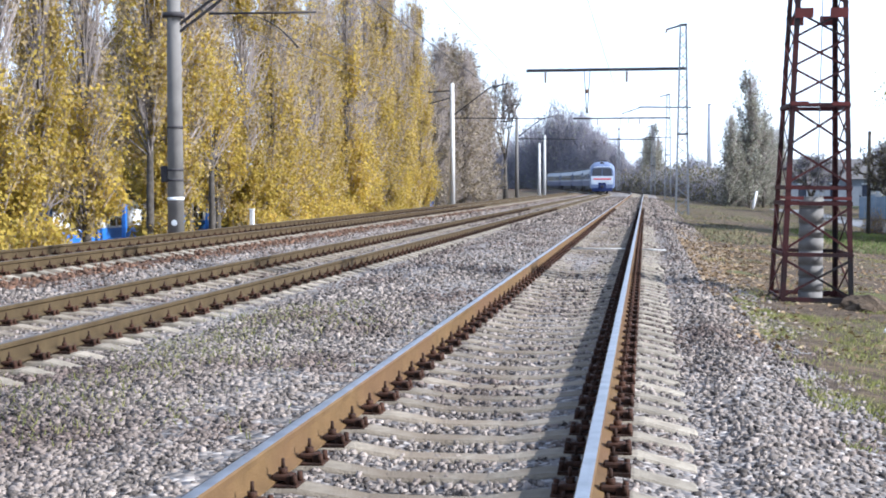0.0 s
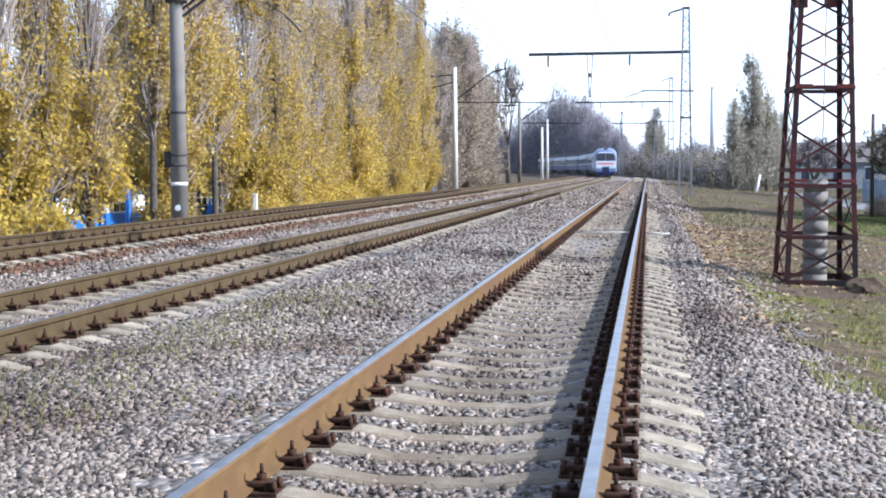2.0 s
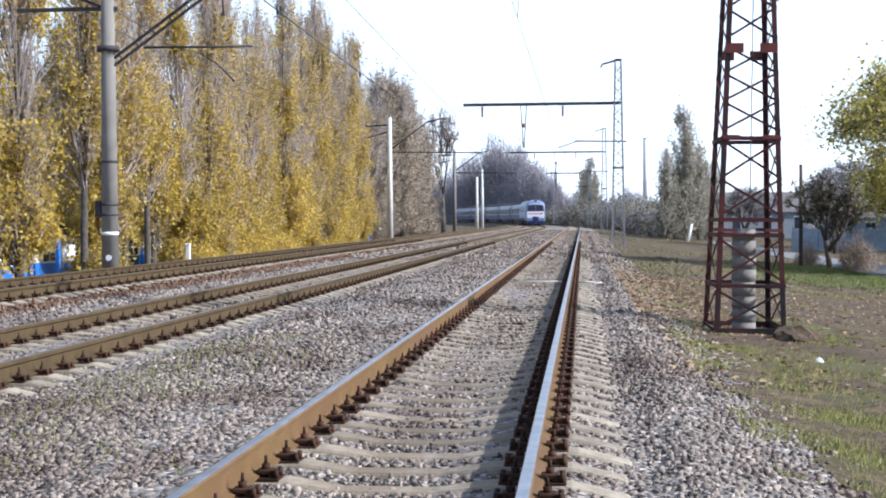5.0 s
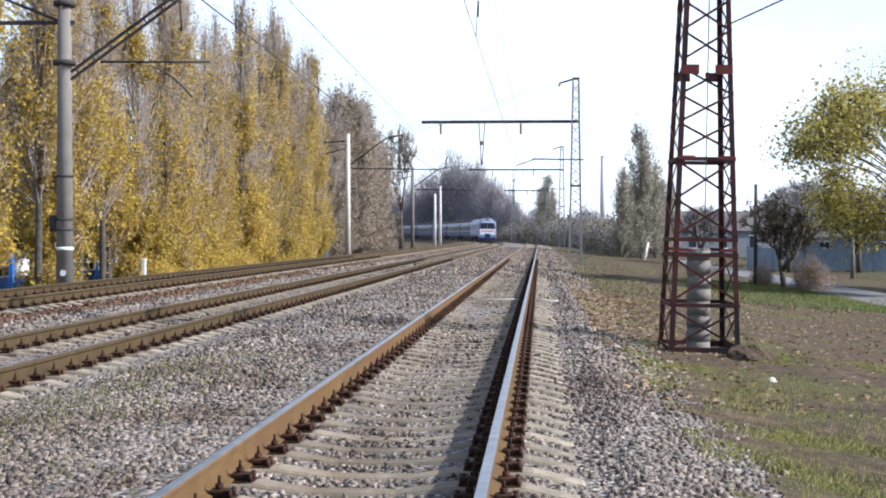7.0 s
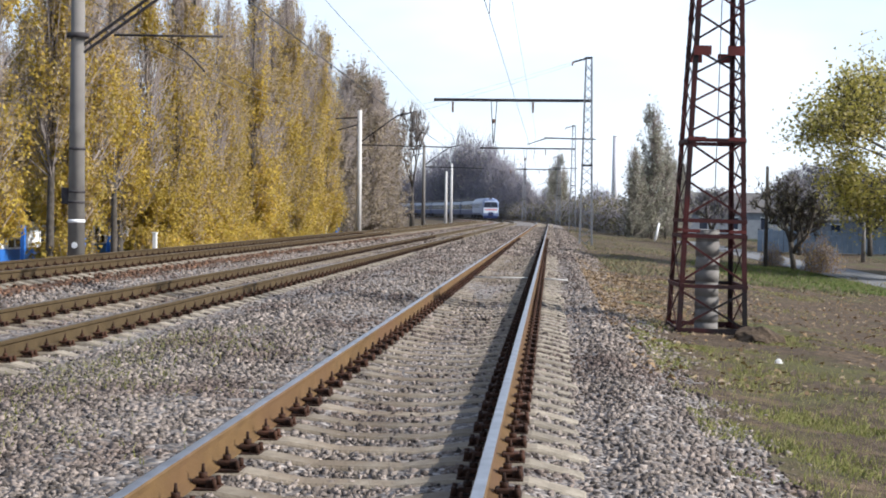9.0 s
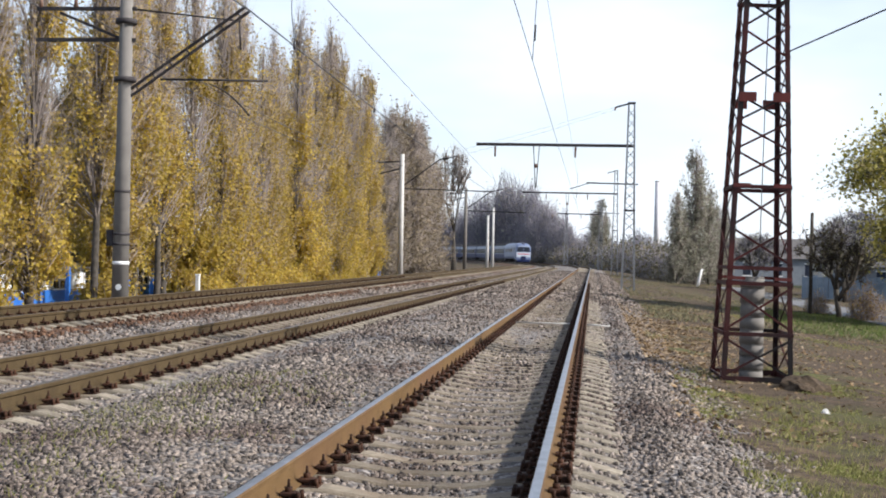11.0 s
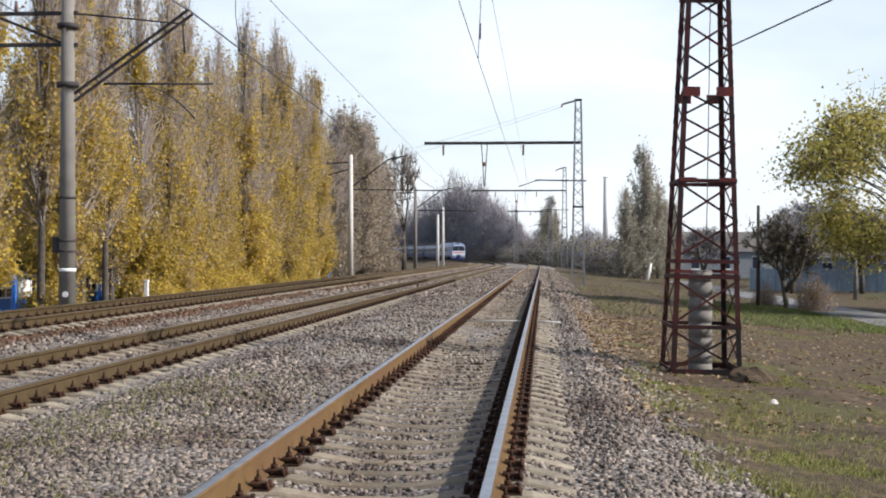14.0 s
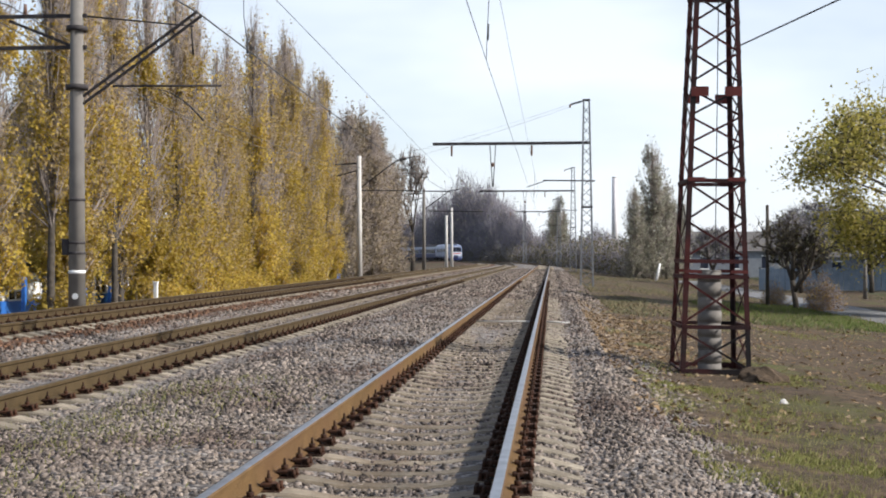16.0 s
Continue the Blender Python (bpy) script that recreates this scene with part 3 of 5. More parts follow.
# ---- portal masts on the field side ----
def build_mast(name_label, x, s, h, beam_to, beam_z):
    t = thing("catenary_mast", name_label, "railway mast", Matrix.Translation(along(x, s, -0.85)) @ pose(0, 0, 0, 0, 0, heading(s)), "overhead line masts")

    def c(i, z):
        k = z / h
        r = 0.42 * (1 - k) + 0.21 * k
        return Vector(((-r, r, r, -r)[i], (-r, -r, r, r)[i], z))

    for i in range(4):
        bm = bmesh.new()
        add_angle(bm, c(i, 0), c(i, h), 0.09, 0.014, (1 if i in (0, 3) else -1, 1 if i in (0, 1) else -1, 0))
        part("leg", bm, STEEL_GREY, t)
    z, flip = 0.1, 0
    while z < h - 0.5:
        st = 0.62
        for i in range(4):
            j = (i + 1) % 4
            a, b = (c(i, z), c(j, z + st)) if flip else (c(j, z), c(i, z + st))
            part("brace", bar(a, b, 0.04, 0.012), STEEL_GREY, t)
        flip ^= 1
        z += st
    for zz in (0.05, h * 0.44, h - 0.05):
        for i in range(4):
            part("cross_bar", bar(c(i, zz), c((i + 1) % 4, zz), 0.1, 0.02), DARK_STEEL, t)
    bz = beam_z + 0.85
    if beam_to is not None:
        w = beam_to - x
        beam = part("beam", box(w, 0.25, -0.1, 0.1, bz - 0.085, bz + 0.085, 0.01), DARK_STEEL, t)
        part("hanger", tube((-5.48, 0, bz - 0.08), (-5.63, 0, bz - 2.6), 0.03, n=6), DARK_STEEL, beam)
        part("hanger", tube((-5.83, 0, bz - 0.08), (-5.67, 0, bz - 2.6), 0.03, n=6), DARK_STEEL, beam)
        part("hanger_insulator", tube((-5.65, 0, bz - 1.15), (-5.65, 0, bz - 1.4), 0.09, 0.09, 8), INSULATOR, beam)
        for cx in (-3.3, -8.15):
            part("insulator", tube((cx, 0, bz - 0.12), (cx, 0, bz - 0.75), 0.07, 0.05, 8), INSULATOR, beam)
        part("stay_bracket", bar((-2.6, 0, bz - 2.25), (0.5, 0, bz - 2.3), 0.08, 0.06), DARK_STEEL, t)
        part("registration_arm", bar((-3.6, 0, bz - 2.65), (-2.4, 0, bz - 2.25), 0.05, 0.04), DARK_STEEL, t)
    part("top_bracket", bar((-0.2, 0, h - 0.1), (-0.95, 0, h - 0.3), 0.1, 0.08), DARK_STEEL, t)
    part("top_insulator", tube((-0.95, 0, h - 0.3), (-1.0, 0, h - 0.5), 0.06, 0.05, 8), INSULATOR, t)
    part("footing", box(-0.6, 0.6, -0.6, 0.6, -0.25, 0.06, 0.03), POLE_CONC, t)
    return t


build_mast("tall grey lattice mast with a long portal beam over the tracks", 3.2, 78.6, 11.6, -6.1, 8.13)
build_mast("distant grey lattice mast with a portal beam", 3.6, 155, 12.6, -7.4, 9.0)
build_mast("far grey lattice mast beside the bend", 3.8, 222, 12.0, -3.4, 8.8)
build_mast("far lattice mast with its beam over the bend", 3.8, 285, 12.0, None, 8.8)


# ---- concrete poles with cantilevers on the station side ----
def build_pole(x, s, h, label, detail, skin=None):
    t = thing("concrete_pole", label, "utility pole", Matrix.Translation(along(x, s, -0.7)) @ pose(0, 0, 0, 0, 0, heading(s)), "concrete line poles")
    part("shaft", tube((0, 0, 0), (0, 0, h), 0.21, 0.145, 20), skin or POLE_CONC, t)
    if not detail:
        part("cantilever", tube((0.1, 0, h - 2.2), (2.6, 0, h - 0.35), 0.05, n=6), DARK_STEEL, t)
        part("cantilever", tube((2.6, 0, h - 0.35), (3.9, 0, h - 0.05), 0.045, n=6), DARK_STEEL, t)
        part("cross_arm", bar((-1.7, 0, h - 0.6), (0.15, 0, h - 0.5), 0.1, 0.08), DARK_STEEL, t)
        part("cross_arm", bar((-1.6, 0, h - 1.4), (-0.1, 0, h - 1.0), 0.08, 0.06), DARK_STEEL, t)
        for q in (-1.6, -0.9):
            part("insulator", tube((q, 0, h - 0.55), (q, 0, h - 0.25), 0.05, 0.04, 8), INSULATOR, t)
        part("stay_bracket", bar((0.1, 0, h - 2.4), (6.4, 0, h - 2.5), 0.07, 0.05), DARK_STEEL, t)
        return t
    zc = 6.15                                    # height of the cantilever's foot collar
    for z, r in ((zc, 0.27), (zc + 1.43, 0.26)):
        part("collar", tube((0, 0, z - 0.06), (0, 0, z + 0.06), r, r, 16), DARK_STEEL, t)
    for q in (-0.075, 0.075):
        off = Vector((-0.58 * q, 0, 0.815 * q))
        part("cantilever", bar(Vector((0.1, 0, zc - 0.35)) + off, Vector((3.05, 0, zc + 1.75)) + off, 0.05, 0.09), DARK_STEEL, t, "dark steel channel of the cantilever")
    for k in range(7):
        p = Vector((0.1, 0, zc - 0.35)).lerp(Vector((3.05, 0, zc + 1.75)), (k + 0.5) / 7)
        part("spacer", bar(p - Vector((-0.043, 0, 0.06)), p + Vector((-0.043, 0, 0.06)), 0.03, 0.04), DARK_STEEL, t)
    part("tie_rod", tube((0.1, 0, zc + 1.75), (2.9, 0, zc + 1.45), 0.022, n=6), DARK_STEEL, t)
    part("registration_tube", tube((0.9, 0, zc + 0.02), (3.6, 0, zc + 0.0), 0.028, n=8), DARK_STEEL, t)
    arc = [Vector((1.85 + 1.3 * k / 8, 0, zc - 0.05 - 0.8 * (k / 8) ** 2)) for k in range(9)]
    part("steady_arm", chain(arc, [0.03] * 9, 6), DARK_STEEL, t)
    part("insulator_string", tube((2.85, 0, zc + 1.45), (2.9, 0, zc + 0.75), 0.022, 0.022, 8), DARK_STEEL, t)
    for z, a in ((zc + 1.75, 0.0), (zc + 0.98, 0.0)):
        part("cross_arm", bar((-2.3, 0, z), (0.25, 0, z - a), 0.09, 0.07), DARK_STEEL, t)
    part("cross_arm_strut", bar((-1.7, 0, zc + 1.65), (-0.1, 0, zc + 1.0), 0.07, 0.05), DARK_STEEL, t)
    for q in (-2.2, -1.3):
        part("insulator", tube((q, 0, zc + 1.78), (q, 0, zc + 2.05), 0.055, 0.04, 8), INSULATOR, t)
    for z in (2.1, 2.35, 3.4):
        part("strap", tube((0, 0, z - 0.03), (0, 0, z + 0.03), 0.205, 0.205, 16), DARK_STEEL, t)
    part("signal_box", box(-0.35, -0.18, -0.1, 0.1, 2.05, 2.45, 0.01), DARK_STEEL, t)
    part("white_band", tube((0, 0, 1.6), (0, 0, 1.68), 0.207, 0.207, 20), WHITE_PAINT, t)
    part("number_disc", tube((0.03, -0.2, 1.05), (0.03, -0.215, 1.05), 0.075, 0.075, 14), WHITE_PAINT, t)
    return t


build_pole(-10.45, 29.9, 9.6, "grey concrete pole with a dark double-channel cantilever", True)
# The paler concrete here carries the brightness of the pole's sunlit side.
build_pole(-12.26, 89.8, 9.0, "concrete pole with a raised steel cantilever, sunlit brightness in its colour", False, WHITE_CONC)
build_pole(-12.4, 138, 9.2, "distant concrete pole with bracket arms", False)
for px, ps, ph in ((-12.25, 166, 7.2), (-12.4, 177, 8.6)):
    t = thing("signal_post", "slim white-painted concrete post beside the track", "post", Matrix.Translation(along(px, ps, -0.7)), "white posts")
    part("shaft", tube((0, 0, 0), (0, 0, ph), 0.2, 0.15, 12), WHITE_CONC, t)


# ---- overhead wires ----
def wire(label, pts, r=0.012, sag=0.0, n=14):
    cu = bpy.data.curves.new("overhead_wire", "CURVE")
    cu.dimensions, cu.bevel_depth, cu.bevel_resolution = "3D", r, 1
    full = []
    for a, b in zip(pts, pts[1:]):
        a, b = Vector(a), Vector(b)
        for k in range(n):
            u = k / n
            full.append(a.lerp(b, u) - Vector((0, 0, 4 * sag * u * (1 - u))))
    full.append(Vector(pts[-1]))
    sp = cu.splines.new("POLY")
    sp.points.add(len(full) - 1)
    for p, q in zip(sp.points, full):
        p.co = (*q, 1)
    cu.materials.append(WIRE)
    return tagged(new("overhead_wire", cu), label, "wire")


def build_wires():
    supports = [-38.0, 20.0, 78.6, 155.0, 222.0, 285.0]
    wire("dark contact wire above the railway track", [along(-0.53, s, 6.25) for s in supports], 0.009)
    mess = wire("messenger wire carrying the contact wire", [along(-0.5, s, z) for s, z in zip(supports, (9.7, 9.6, 9.2, 9.2, 9.2, 9.2))], 0.007, 0.12)
    for s in (-9.0, 31.7, 118.0):
        bm = chain([along(-0.53, s, 6.27), along(-0.5, s, 7.0), along(-0.47, s, 7.6), along(-0.44, s + 0.1, 8.4), along(-0.5, s, 9.5 if s < 60 else 9.1)], [0.011] * 5, 5)
        add_tube(bm, along(-0.49, s, 6.75), along(-0.475, s, 7.15), 0.03, n=6)
        d = new("dropper", mesh_of("dropper", bm, WIRE))
        d.parent = mess
    wire("contact wire above the second track", [along(x, s, 6.25) for x, s in zip((-5.3, -4.1, -5.3, -4.9, -4.9, -4.9), supports)], 0.007)
    for dz in (0.0, -0.5):
        wire("thin cross-track wire from the mast to a pole", [(2.2, 78.6, 10.45 + dz * 0.3), (-12.1, 89.8, 7.7 + dz)], 0.006, 0.15)
    pole_s = [-28.0, 30.0, 89.8, 138.0, 190.0, 250.0]
    lat = [-8.7, -7.4, -8.9, -8.9, -8.9, -8.9]
    heavy = wire("heavy contact wire on the pole cantilevers", [along(x, s, z) for x, s, z in zip(lat, pole_s, (7.3, 7.2, 7.6, 7.6, 7.6, 7.6))], 0.02, 0.1)
    for s, x, top in ((35.4, -7.5, 10.6), (52.0, -7.95, 8.5), (13.0, -7.9, 8.9)):
        bm = chain([(x, s, 7.12), (x - 0.02, s, 7.5), (x - 0.1, s, 8.1), (x - 0.12, s, top)], [0.012] * 4, 5)
        add_tube(bm, (x, s, 7.08), (x, s, 7.3), 0.035, n=6)
        d = new("dropper", mesh_of("dropper", bm, WIRE))
        d.parent = heavy
    wire("feeder wire along the concrete poles", [along(-13.1, s, 7.45) for s in pole_s], 0.014, 0.8)
    wire("feeder wire along the concrete poles", [along(-12.2, s, 7.5) for s in pole_s], 0.014, 0.8)
    wire("thin line running off from the tower", [(4.0, 19.9, 4.62), (6.0, 14.4, 5.02), (10.0, 3.4, 5.82)], 0.012, 0.0)


build_wires()


# ---- trees ----
def spikes(a, b, r, seed):
    """Thin three-sided tapering twigs from a to b."""
    a, b = np.asarray(a, float), np.asarray(b, float)
    d = b - a
    d /= np.linalg.norm(d, axis=1, keepdims=True) + 1e-9
    rng = np.random.default_rng(seed)
    s = np.cross(d, rng.normal(size=d.shape))
    s /= np.linalg.norm(s, axis=1, keepdims=True) + 1e-9
    u = np.cross(d, s)
    r = np.broadcast_to(np.asarray(r, float), (len(a),))[:, None]
    ring = [a + r * (s * math.cos(k) + u * math.sin(k)) for k in (0, 2.094, 4.189)]
    v = np.stack([*ring, b], 1).reshape(-1, 3)
    f = (np.array([(0, 1, 3), (1, 2, 3), (2, 0, 3)])[None] + 4 * np.arange(len(a))[:, None, None]).reshape(-1, 3)
    return v, f


def leaves(c, size, seed, flat=0.0):
    """Small pointed leaves turned at random round the places c."""
    rng = np.random.default_rng(seed)
    n = len(c)
    nrm = rng.normal(size=(n, 3))
    nrm[:, 2] = nrm[:, 2] * (1 - flat) + flat * 3
    nrm /= np.linalg.norm(nrm, axis=1, keepdims=True)
    s = np.cross(nrm, rng.normal(size=(n, 3)))
    s /= np.linalg.norm(s, axis=1, keepdims=True) + 1e-9
    u = np.cross(nrm, s)
    k = (size * rng.uniform(0.6, 1.4, n))[:, None]
    v = np.stack([c - s * k, c + u * k * 1.1 + s * k * 0.3 + nrm * k * 0.2, c + s * k - u * k * 0.5], 1).reshape(-1, 3)
    return v, np.arange(3 * n).reshape(-1, 3)


def poplar_meshes(h, r, seed, leaf_n, leaf_size, low_leaf, high_leaf, twig_n, foot=0.01, thin=1.4):
    """Trunk, branches, and two tones of leaves of a columnar poplar."""
    rng = np.random.default_rng(seed)
    lean = rng.uniform(-0.15, 0.15, 2)
    us = [k / 8 for k in range(9)]
    stem = [Vector((lean[0] * u + 0.08 * math.sin(5 * u + seed), lean[1] * u, -0.3 + (h * 0.96 + 0.3) * u)) for u in us]
    trunk = mesh_of("trunk", chain(stem, [0.15 * (1 - u) + 0.012 for u in us]), BARK)
    n = 250
    h0 = h * (foot + (0.86 - foot) * rng.random(n) ** 1.3)
    phi = rng.random(n) * math.tau

    def radius(z):
        return r * np.interp(np.clip(z / h, 0, 1), [0, 0.12, 0.35, 0.6, 0.8, 0.92, 1.0], [0.72, 0.92, 1.0, 0.9, 0.62, 0.36, 0.08])

    rise = rng.uniform(0.9, 3.6, n) * (h / 13) * np.clip(0.2 + 4 * h0 / h, 0.2, 1)
    rise[:16] = rng.uniform(0.3, 0.55, 16) * h                   # upright leaders
    h0[:16] = h * rng.uniform(0.2, 0.5, 16)
    h1 = np.minimum(h0 + rise, h * rng.uniform(0.86, 1.0, n))
    rr = radius(h1) * rng.uniform(0.35, 1.1, n)
    a = np.stack([lean[0] * h0 / h, lean[1] * h0 / h, h0], 1)
    b = np.stack([rr * np.cos(phi) + lean[0], rr * np.sin(phi) + lean[1], h1], 1)
    lv, lf = spikes(a, b, rng.uniform(0.02, 0.05, n), seed)
    i = rng.integers(0, n, twig_n)
    i[: twig_n // 6] = rng.integers(0, 16, twig_n // 6)
    u = rng.uniform(0.25, 1.0, twig_n)[:, None]
    ta = a[i] + (b[i] - a[i]) * u
    out = np.stack([np.cos(phi[i]), np.sin(phi[i]), 0 * phi[i]], 1)
    tb = ta + out * rng.uniform(-0.05, 0.32, (twig_n, 1)) + rng.normal(0, 0.15, (twig_n, 3)) + np.array([0, 0, 1]) * rng.uniform(0.35, 1.3, (twig_n, 1))
    tv, tf = spikes(ta, tb, 0.009, seed + 1)
    branches = fast_mesh("branches", np.concatenate([lv, tv]), np.concatenate([lf, tf + len(lv)]), TWIG)
    j = rng.integers(0, twig_n, leaf_n * 3)
    p = ta[j] + (tb[j] - ta[j]) * rng.random((len(j), 1)) ** 0.7 + rng.normal(0, 0.13, (len(j), 3))
    k = p[:, 2] / h
    clump = np.array([noise.noise(Vector((q[0] * 0.95 + seed * 7.0, q[1] * 0.95, q[2] * 0.36))) + 0.35 * noise.noise(Vector((q[0] * 2.6, q[1] * 2.6 + seed * 5.0, q[2] * 1.2))) for q in p])
    ok = rng.random(len(j)) < np.clip(1.0 - thin * (k - 0.2) + 1.9 * clump, 0.02, 1)
    p, k, clump = p[ok][:leaf_n], k[ok][:leaf_n], clump[ok][:leaf_n]
    yellow = rng.random(len(p)) < np.clip(1.15 - 1.75 * k + 1.5 * clump, 0.04, 0.96)
    m1 = fast_mesh("crown_low", *leaves(p[yellow], leaf_size, seed + 2), low_leaf)
    m2 = fast_mesh("crown_high", *leaves(p[~yellow], leaf_size, seed + 3), high_leaf)
    return trunk, branches, m1, m2


def plant(kind, label, meshes, m, group, names):
    t = thing(kind, label, "tree", m, group)
    for nm, me in zip(names, meshes):
        o = new(nm, me)
        o.parent = t
    return t


POPLAR = [poplar_meshes(15.2 + 0.5 * (k % 3), 1.45 + 0.15 * (k % 2), 11 + 7 * k, 19000, 0.063, LEAF_YELLOW, LEAF_BROWN, 2100, 0.01, 2.1) for k in range(5)]
POPLAR_HIGH = [poplar_meshes(15.4, 1.5, 57 + 5 * k, 15500, 0.063, LEAF_YELLOW, LEAF_BROWN, 1700, 0.03, 2.8) for k in range(2)]
POPLAR_BARE_FOOT = poplar_meshes(15.4, 1.5, 77, 15500, 0.063, LEAF_YELLOW, LEAF_BROWN, 1800, 0.2, 2.2)
NAMES = ("trunk", "branchwork", "yellow_foliage", "brown_foliage")


def build_poplars():
    rng = random.Random(4)
    y, k = 33.0, 0
    for q in (56.0, 58.5, 61.0, 63.5, 66.0, 69.0, 72.0):
        plant("poplar", "tall columnar poplar behind the low building, browning", POPLAR[int(q) % 5], pose(-24.0 - (q % 2), q, -1.35, 0, 0, 40 * q) @ Matrix.Diagonal((1, 1, 0.7, 1)), "second row of poplars", NAMES)
    while y < 99:
        sc = rng.uniform(0.86, 1.08)
        x = -16.2 + rng.uniform(-0.7, 0.7)
        m = pose(x, y, -0.95, 0, 0, rng.uniform(0, 360)) @ Matrix.Diagonal((sc * rng.uniform(0.92, 1.15), sc, sc, 1))
        plant("poplar", "tall columnar poplar, yellow below and brown and bare above", POPLAR_BARE_FOOT if 37.6 < y < 43.2 or 46.9 < y < 51.2 else POPLAR_HIGH[k % 2] if y < 54 else POPLAR[k % 5], m, "row of poplars beside the tracks", NAMES)
        if rng.random() < 0.5:
            m = pose(x - rng.uniform(7.6, 9.0), y + rng.uniform(-1, 1), -1.3, 0, 0, rng.uniform(0, 360)) @ Matrix.Diagonal((sc, sc, sc * rng.uniform(0.72, 0.9), 1))
            plant("poplar", "tall columnar poplar in a second row, browning", POPLAR[(k + 2) % 5], m, "second row of poplars", NAMES)
        y += rng.uniform(2.0, 2.8)
        if 38.6 < y < 42.4:
            y = 42.6
        k += 1


def sucker_meshes(h, r, seed):
    """A low leafy skirt of shoots at a poplar's foot."""
    rng = np.random.default_rng(seed)
    n = 520
    q, u = rng.random(n) * math.tau, r * rng.random(n) ** 0.6
    a = np.stack([u * np.cos(q) * 0.7, u * np.sin(q), 0 * q - 0.05], 1)
    b = a + np.stack([rng.normal(0, 0.2, n), rng.normal(0, 0.25, n), h * rng.uniform(0.4, 1.0, n) * (1.1 - 0.5 * u / r)], 1)
    j = rng.integers(0, n, 3400)
    p = a[j] + (b[j] - a[j]) * rng.uniform(0.05, 1.0, (3400, 1)) + rng.normal(0, 0.1, (3400, 3))
    p[:, 2] = np.maximum(p[:, 2], 0.02)
    return fast_mesh("shoots", *spikes(a, b, 0.01, seed), TWIG), fast_mesh("leaves", *leaves(p, 0.072, seed + 1), LEAF_YELLOW)


def build_suckers():
    rng = random.Random(12)
    kinds = [sucker_meshes(1.6, 1.0, 301 + k) for k in range(3)]
    y, k = 29.0, 0
    while y < 89:
        if not (33.0 < y < 42.2 or 44.6 < y < 51.4):
            x = -15.3 + rng.uniform(-0.6, 0.4)
            m = pose(x, y, bed_z(x) - 0.03, 0, 0, rng.uniform(0, 360)) @ Matrix.Diagonal((1, 1, rng.uniform(0.7, 1.25), 1))
            t = thing("poplar_shoots", "low thicket of yellow-leaved shoots below the poplars", "bush", m, "shoots below the poplars")
            for nm, me in zip(("branchwork", "foliage"), kinds[k % 3]):
                new(nm, me).parent = t
        y += rng.uniform(1.3, 1.9)
        k += 1


build_poplars()
build_suckers()


def broad_meshes(h, r, seed, leaf_n, leaf_size, leaf, twig_n, twig, low=0.3, levels=4):
    """Trunk with limbs, twigs and leaves of a spreading tree."""
    rng = random.Random(seed)
    nr = np.random.default_rng(seed)
    bm = bmesh.new()
    tips = []

    def grow(p, d, length, rad, lev):
        q = p + d * length
        add_tube(bm, p, q, rad, rad * 0.68, 7 if lev < 2 else 5)
        tips.append((p, q, lev))
        if lev >= levels:
            return
        for _ in range(3 if lev else 5):
            e = (d + Vector((rng.gauss(0, 0.62), rng.gauss(0, 0.62), rng.gauss(0.08, 0.3)))).normalized()
            grow(q if rng.random() < 0.7 else p.lerp(q, 0.7), e, length * rng.uniform(0.6, 0.85), rad * 0.6, lev + 1)

    grow(Vector((0, 0, -0.2)), Vector((rng.uniform(-0.1, 0.1), 0, 1)).normalized(), h * low, h * 0.022 + 0.03, 0)
    top = max(q.z for _, q, _ in tips)
    wid = max(max(abs(q.x), abs(q.y)) for _, q, _ in tips)
    k, w = h * 0.93 / top, r * 0.92 / wid
    for v in bm.verts:
        g = min(1.0, max(0.0, v.co.z / (h * low)))
        v.co = (v.co.x * (1 + (w - 1) * g), v.co.y * (1 + (w - 1) * g), v.co.z * k)
    seg = [(Vector((p.x * w, p.y * w, p.z * k)), Vector((q.x * w, q.y * w, q.z * k))) for p, q, lev in tips if lev >= 2]
    trunk = mesh_of("trunk", bm, BARK)
    a, b = np.array([s[0] for s in seg]), np.array([s[1] for s in seg])
    i = nr.integers(0, len(seg), twig_n)
    ta = a[i] + (b[i] - a[i]) * nr.random((twig_n, 1))
    tb = ta + nr.normal(0, 0.32 * r / 4, (twig_n, 3)) + (b[i] - a[i]) * 0.25 + np.array([0, 0, 0.12 * h / 8])
    tw = fast_mesh("branches", *spikes(ta, tb, 0.012 + 0.0016 * h, seed), twig)
    j = nr.integers(0, twig_n, leaf_n)
    p = ta[j] + (tb[j] - ta[j]) * nr.random((leaf_n, 1)) + nr.normal(0, 0.16 * r / 4, (leaf_n, 3))
    return trunk, tw, fast_mesh("crown", *leaves(p, leaf_size, seed + 5), leaf)


BN = ("trunk", "branchwork", "crown")


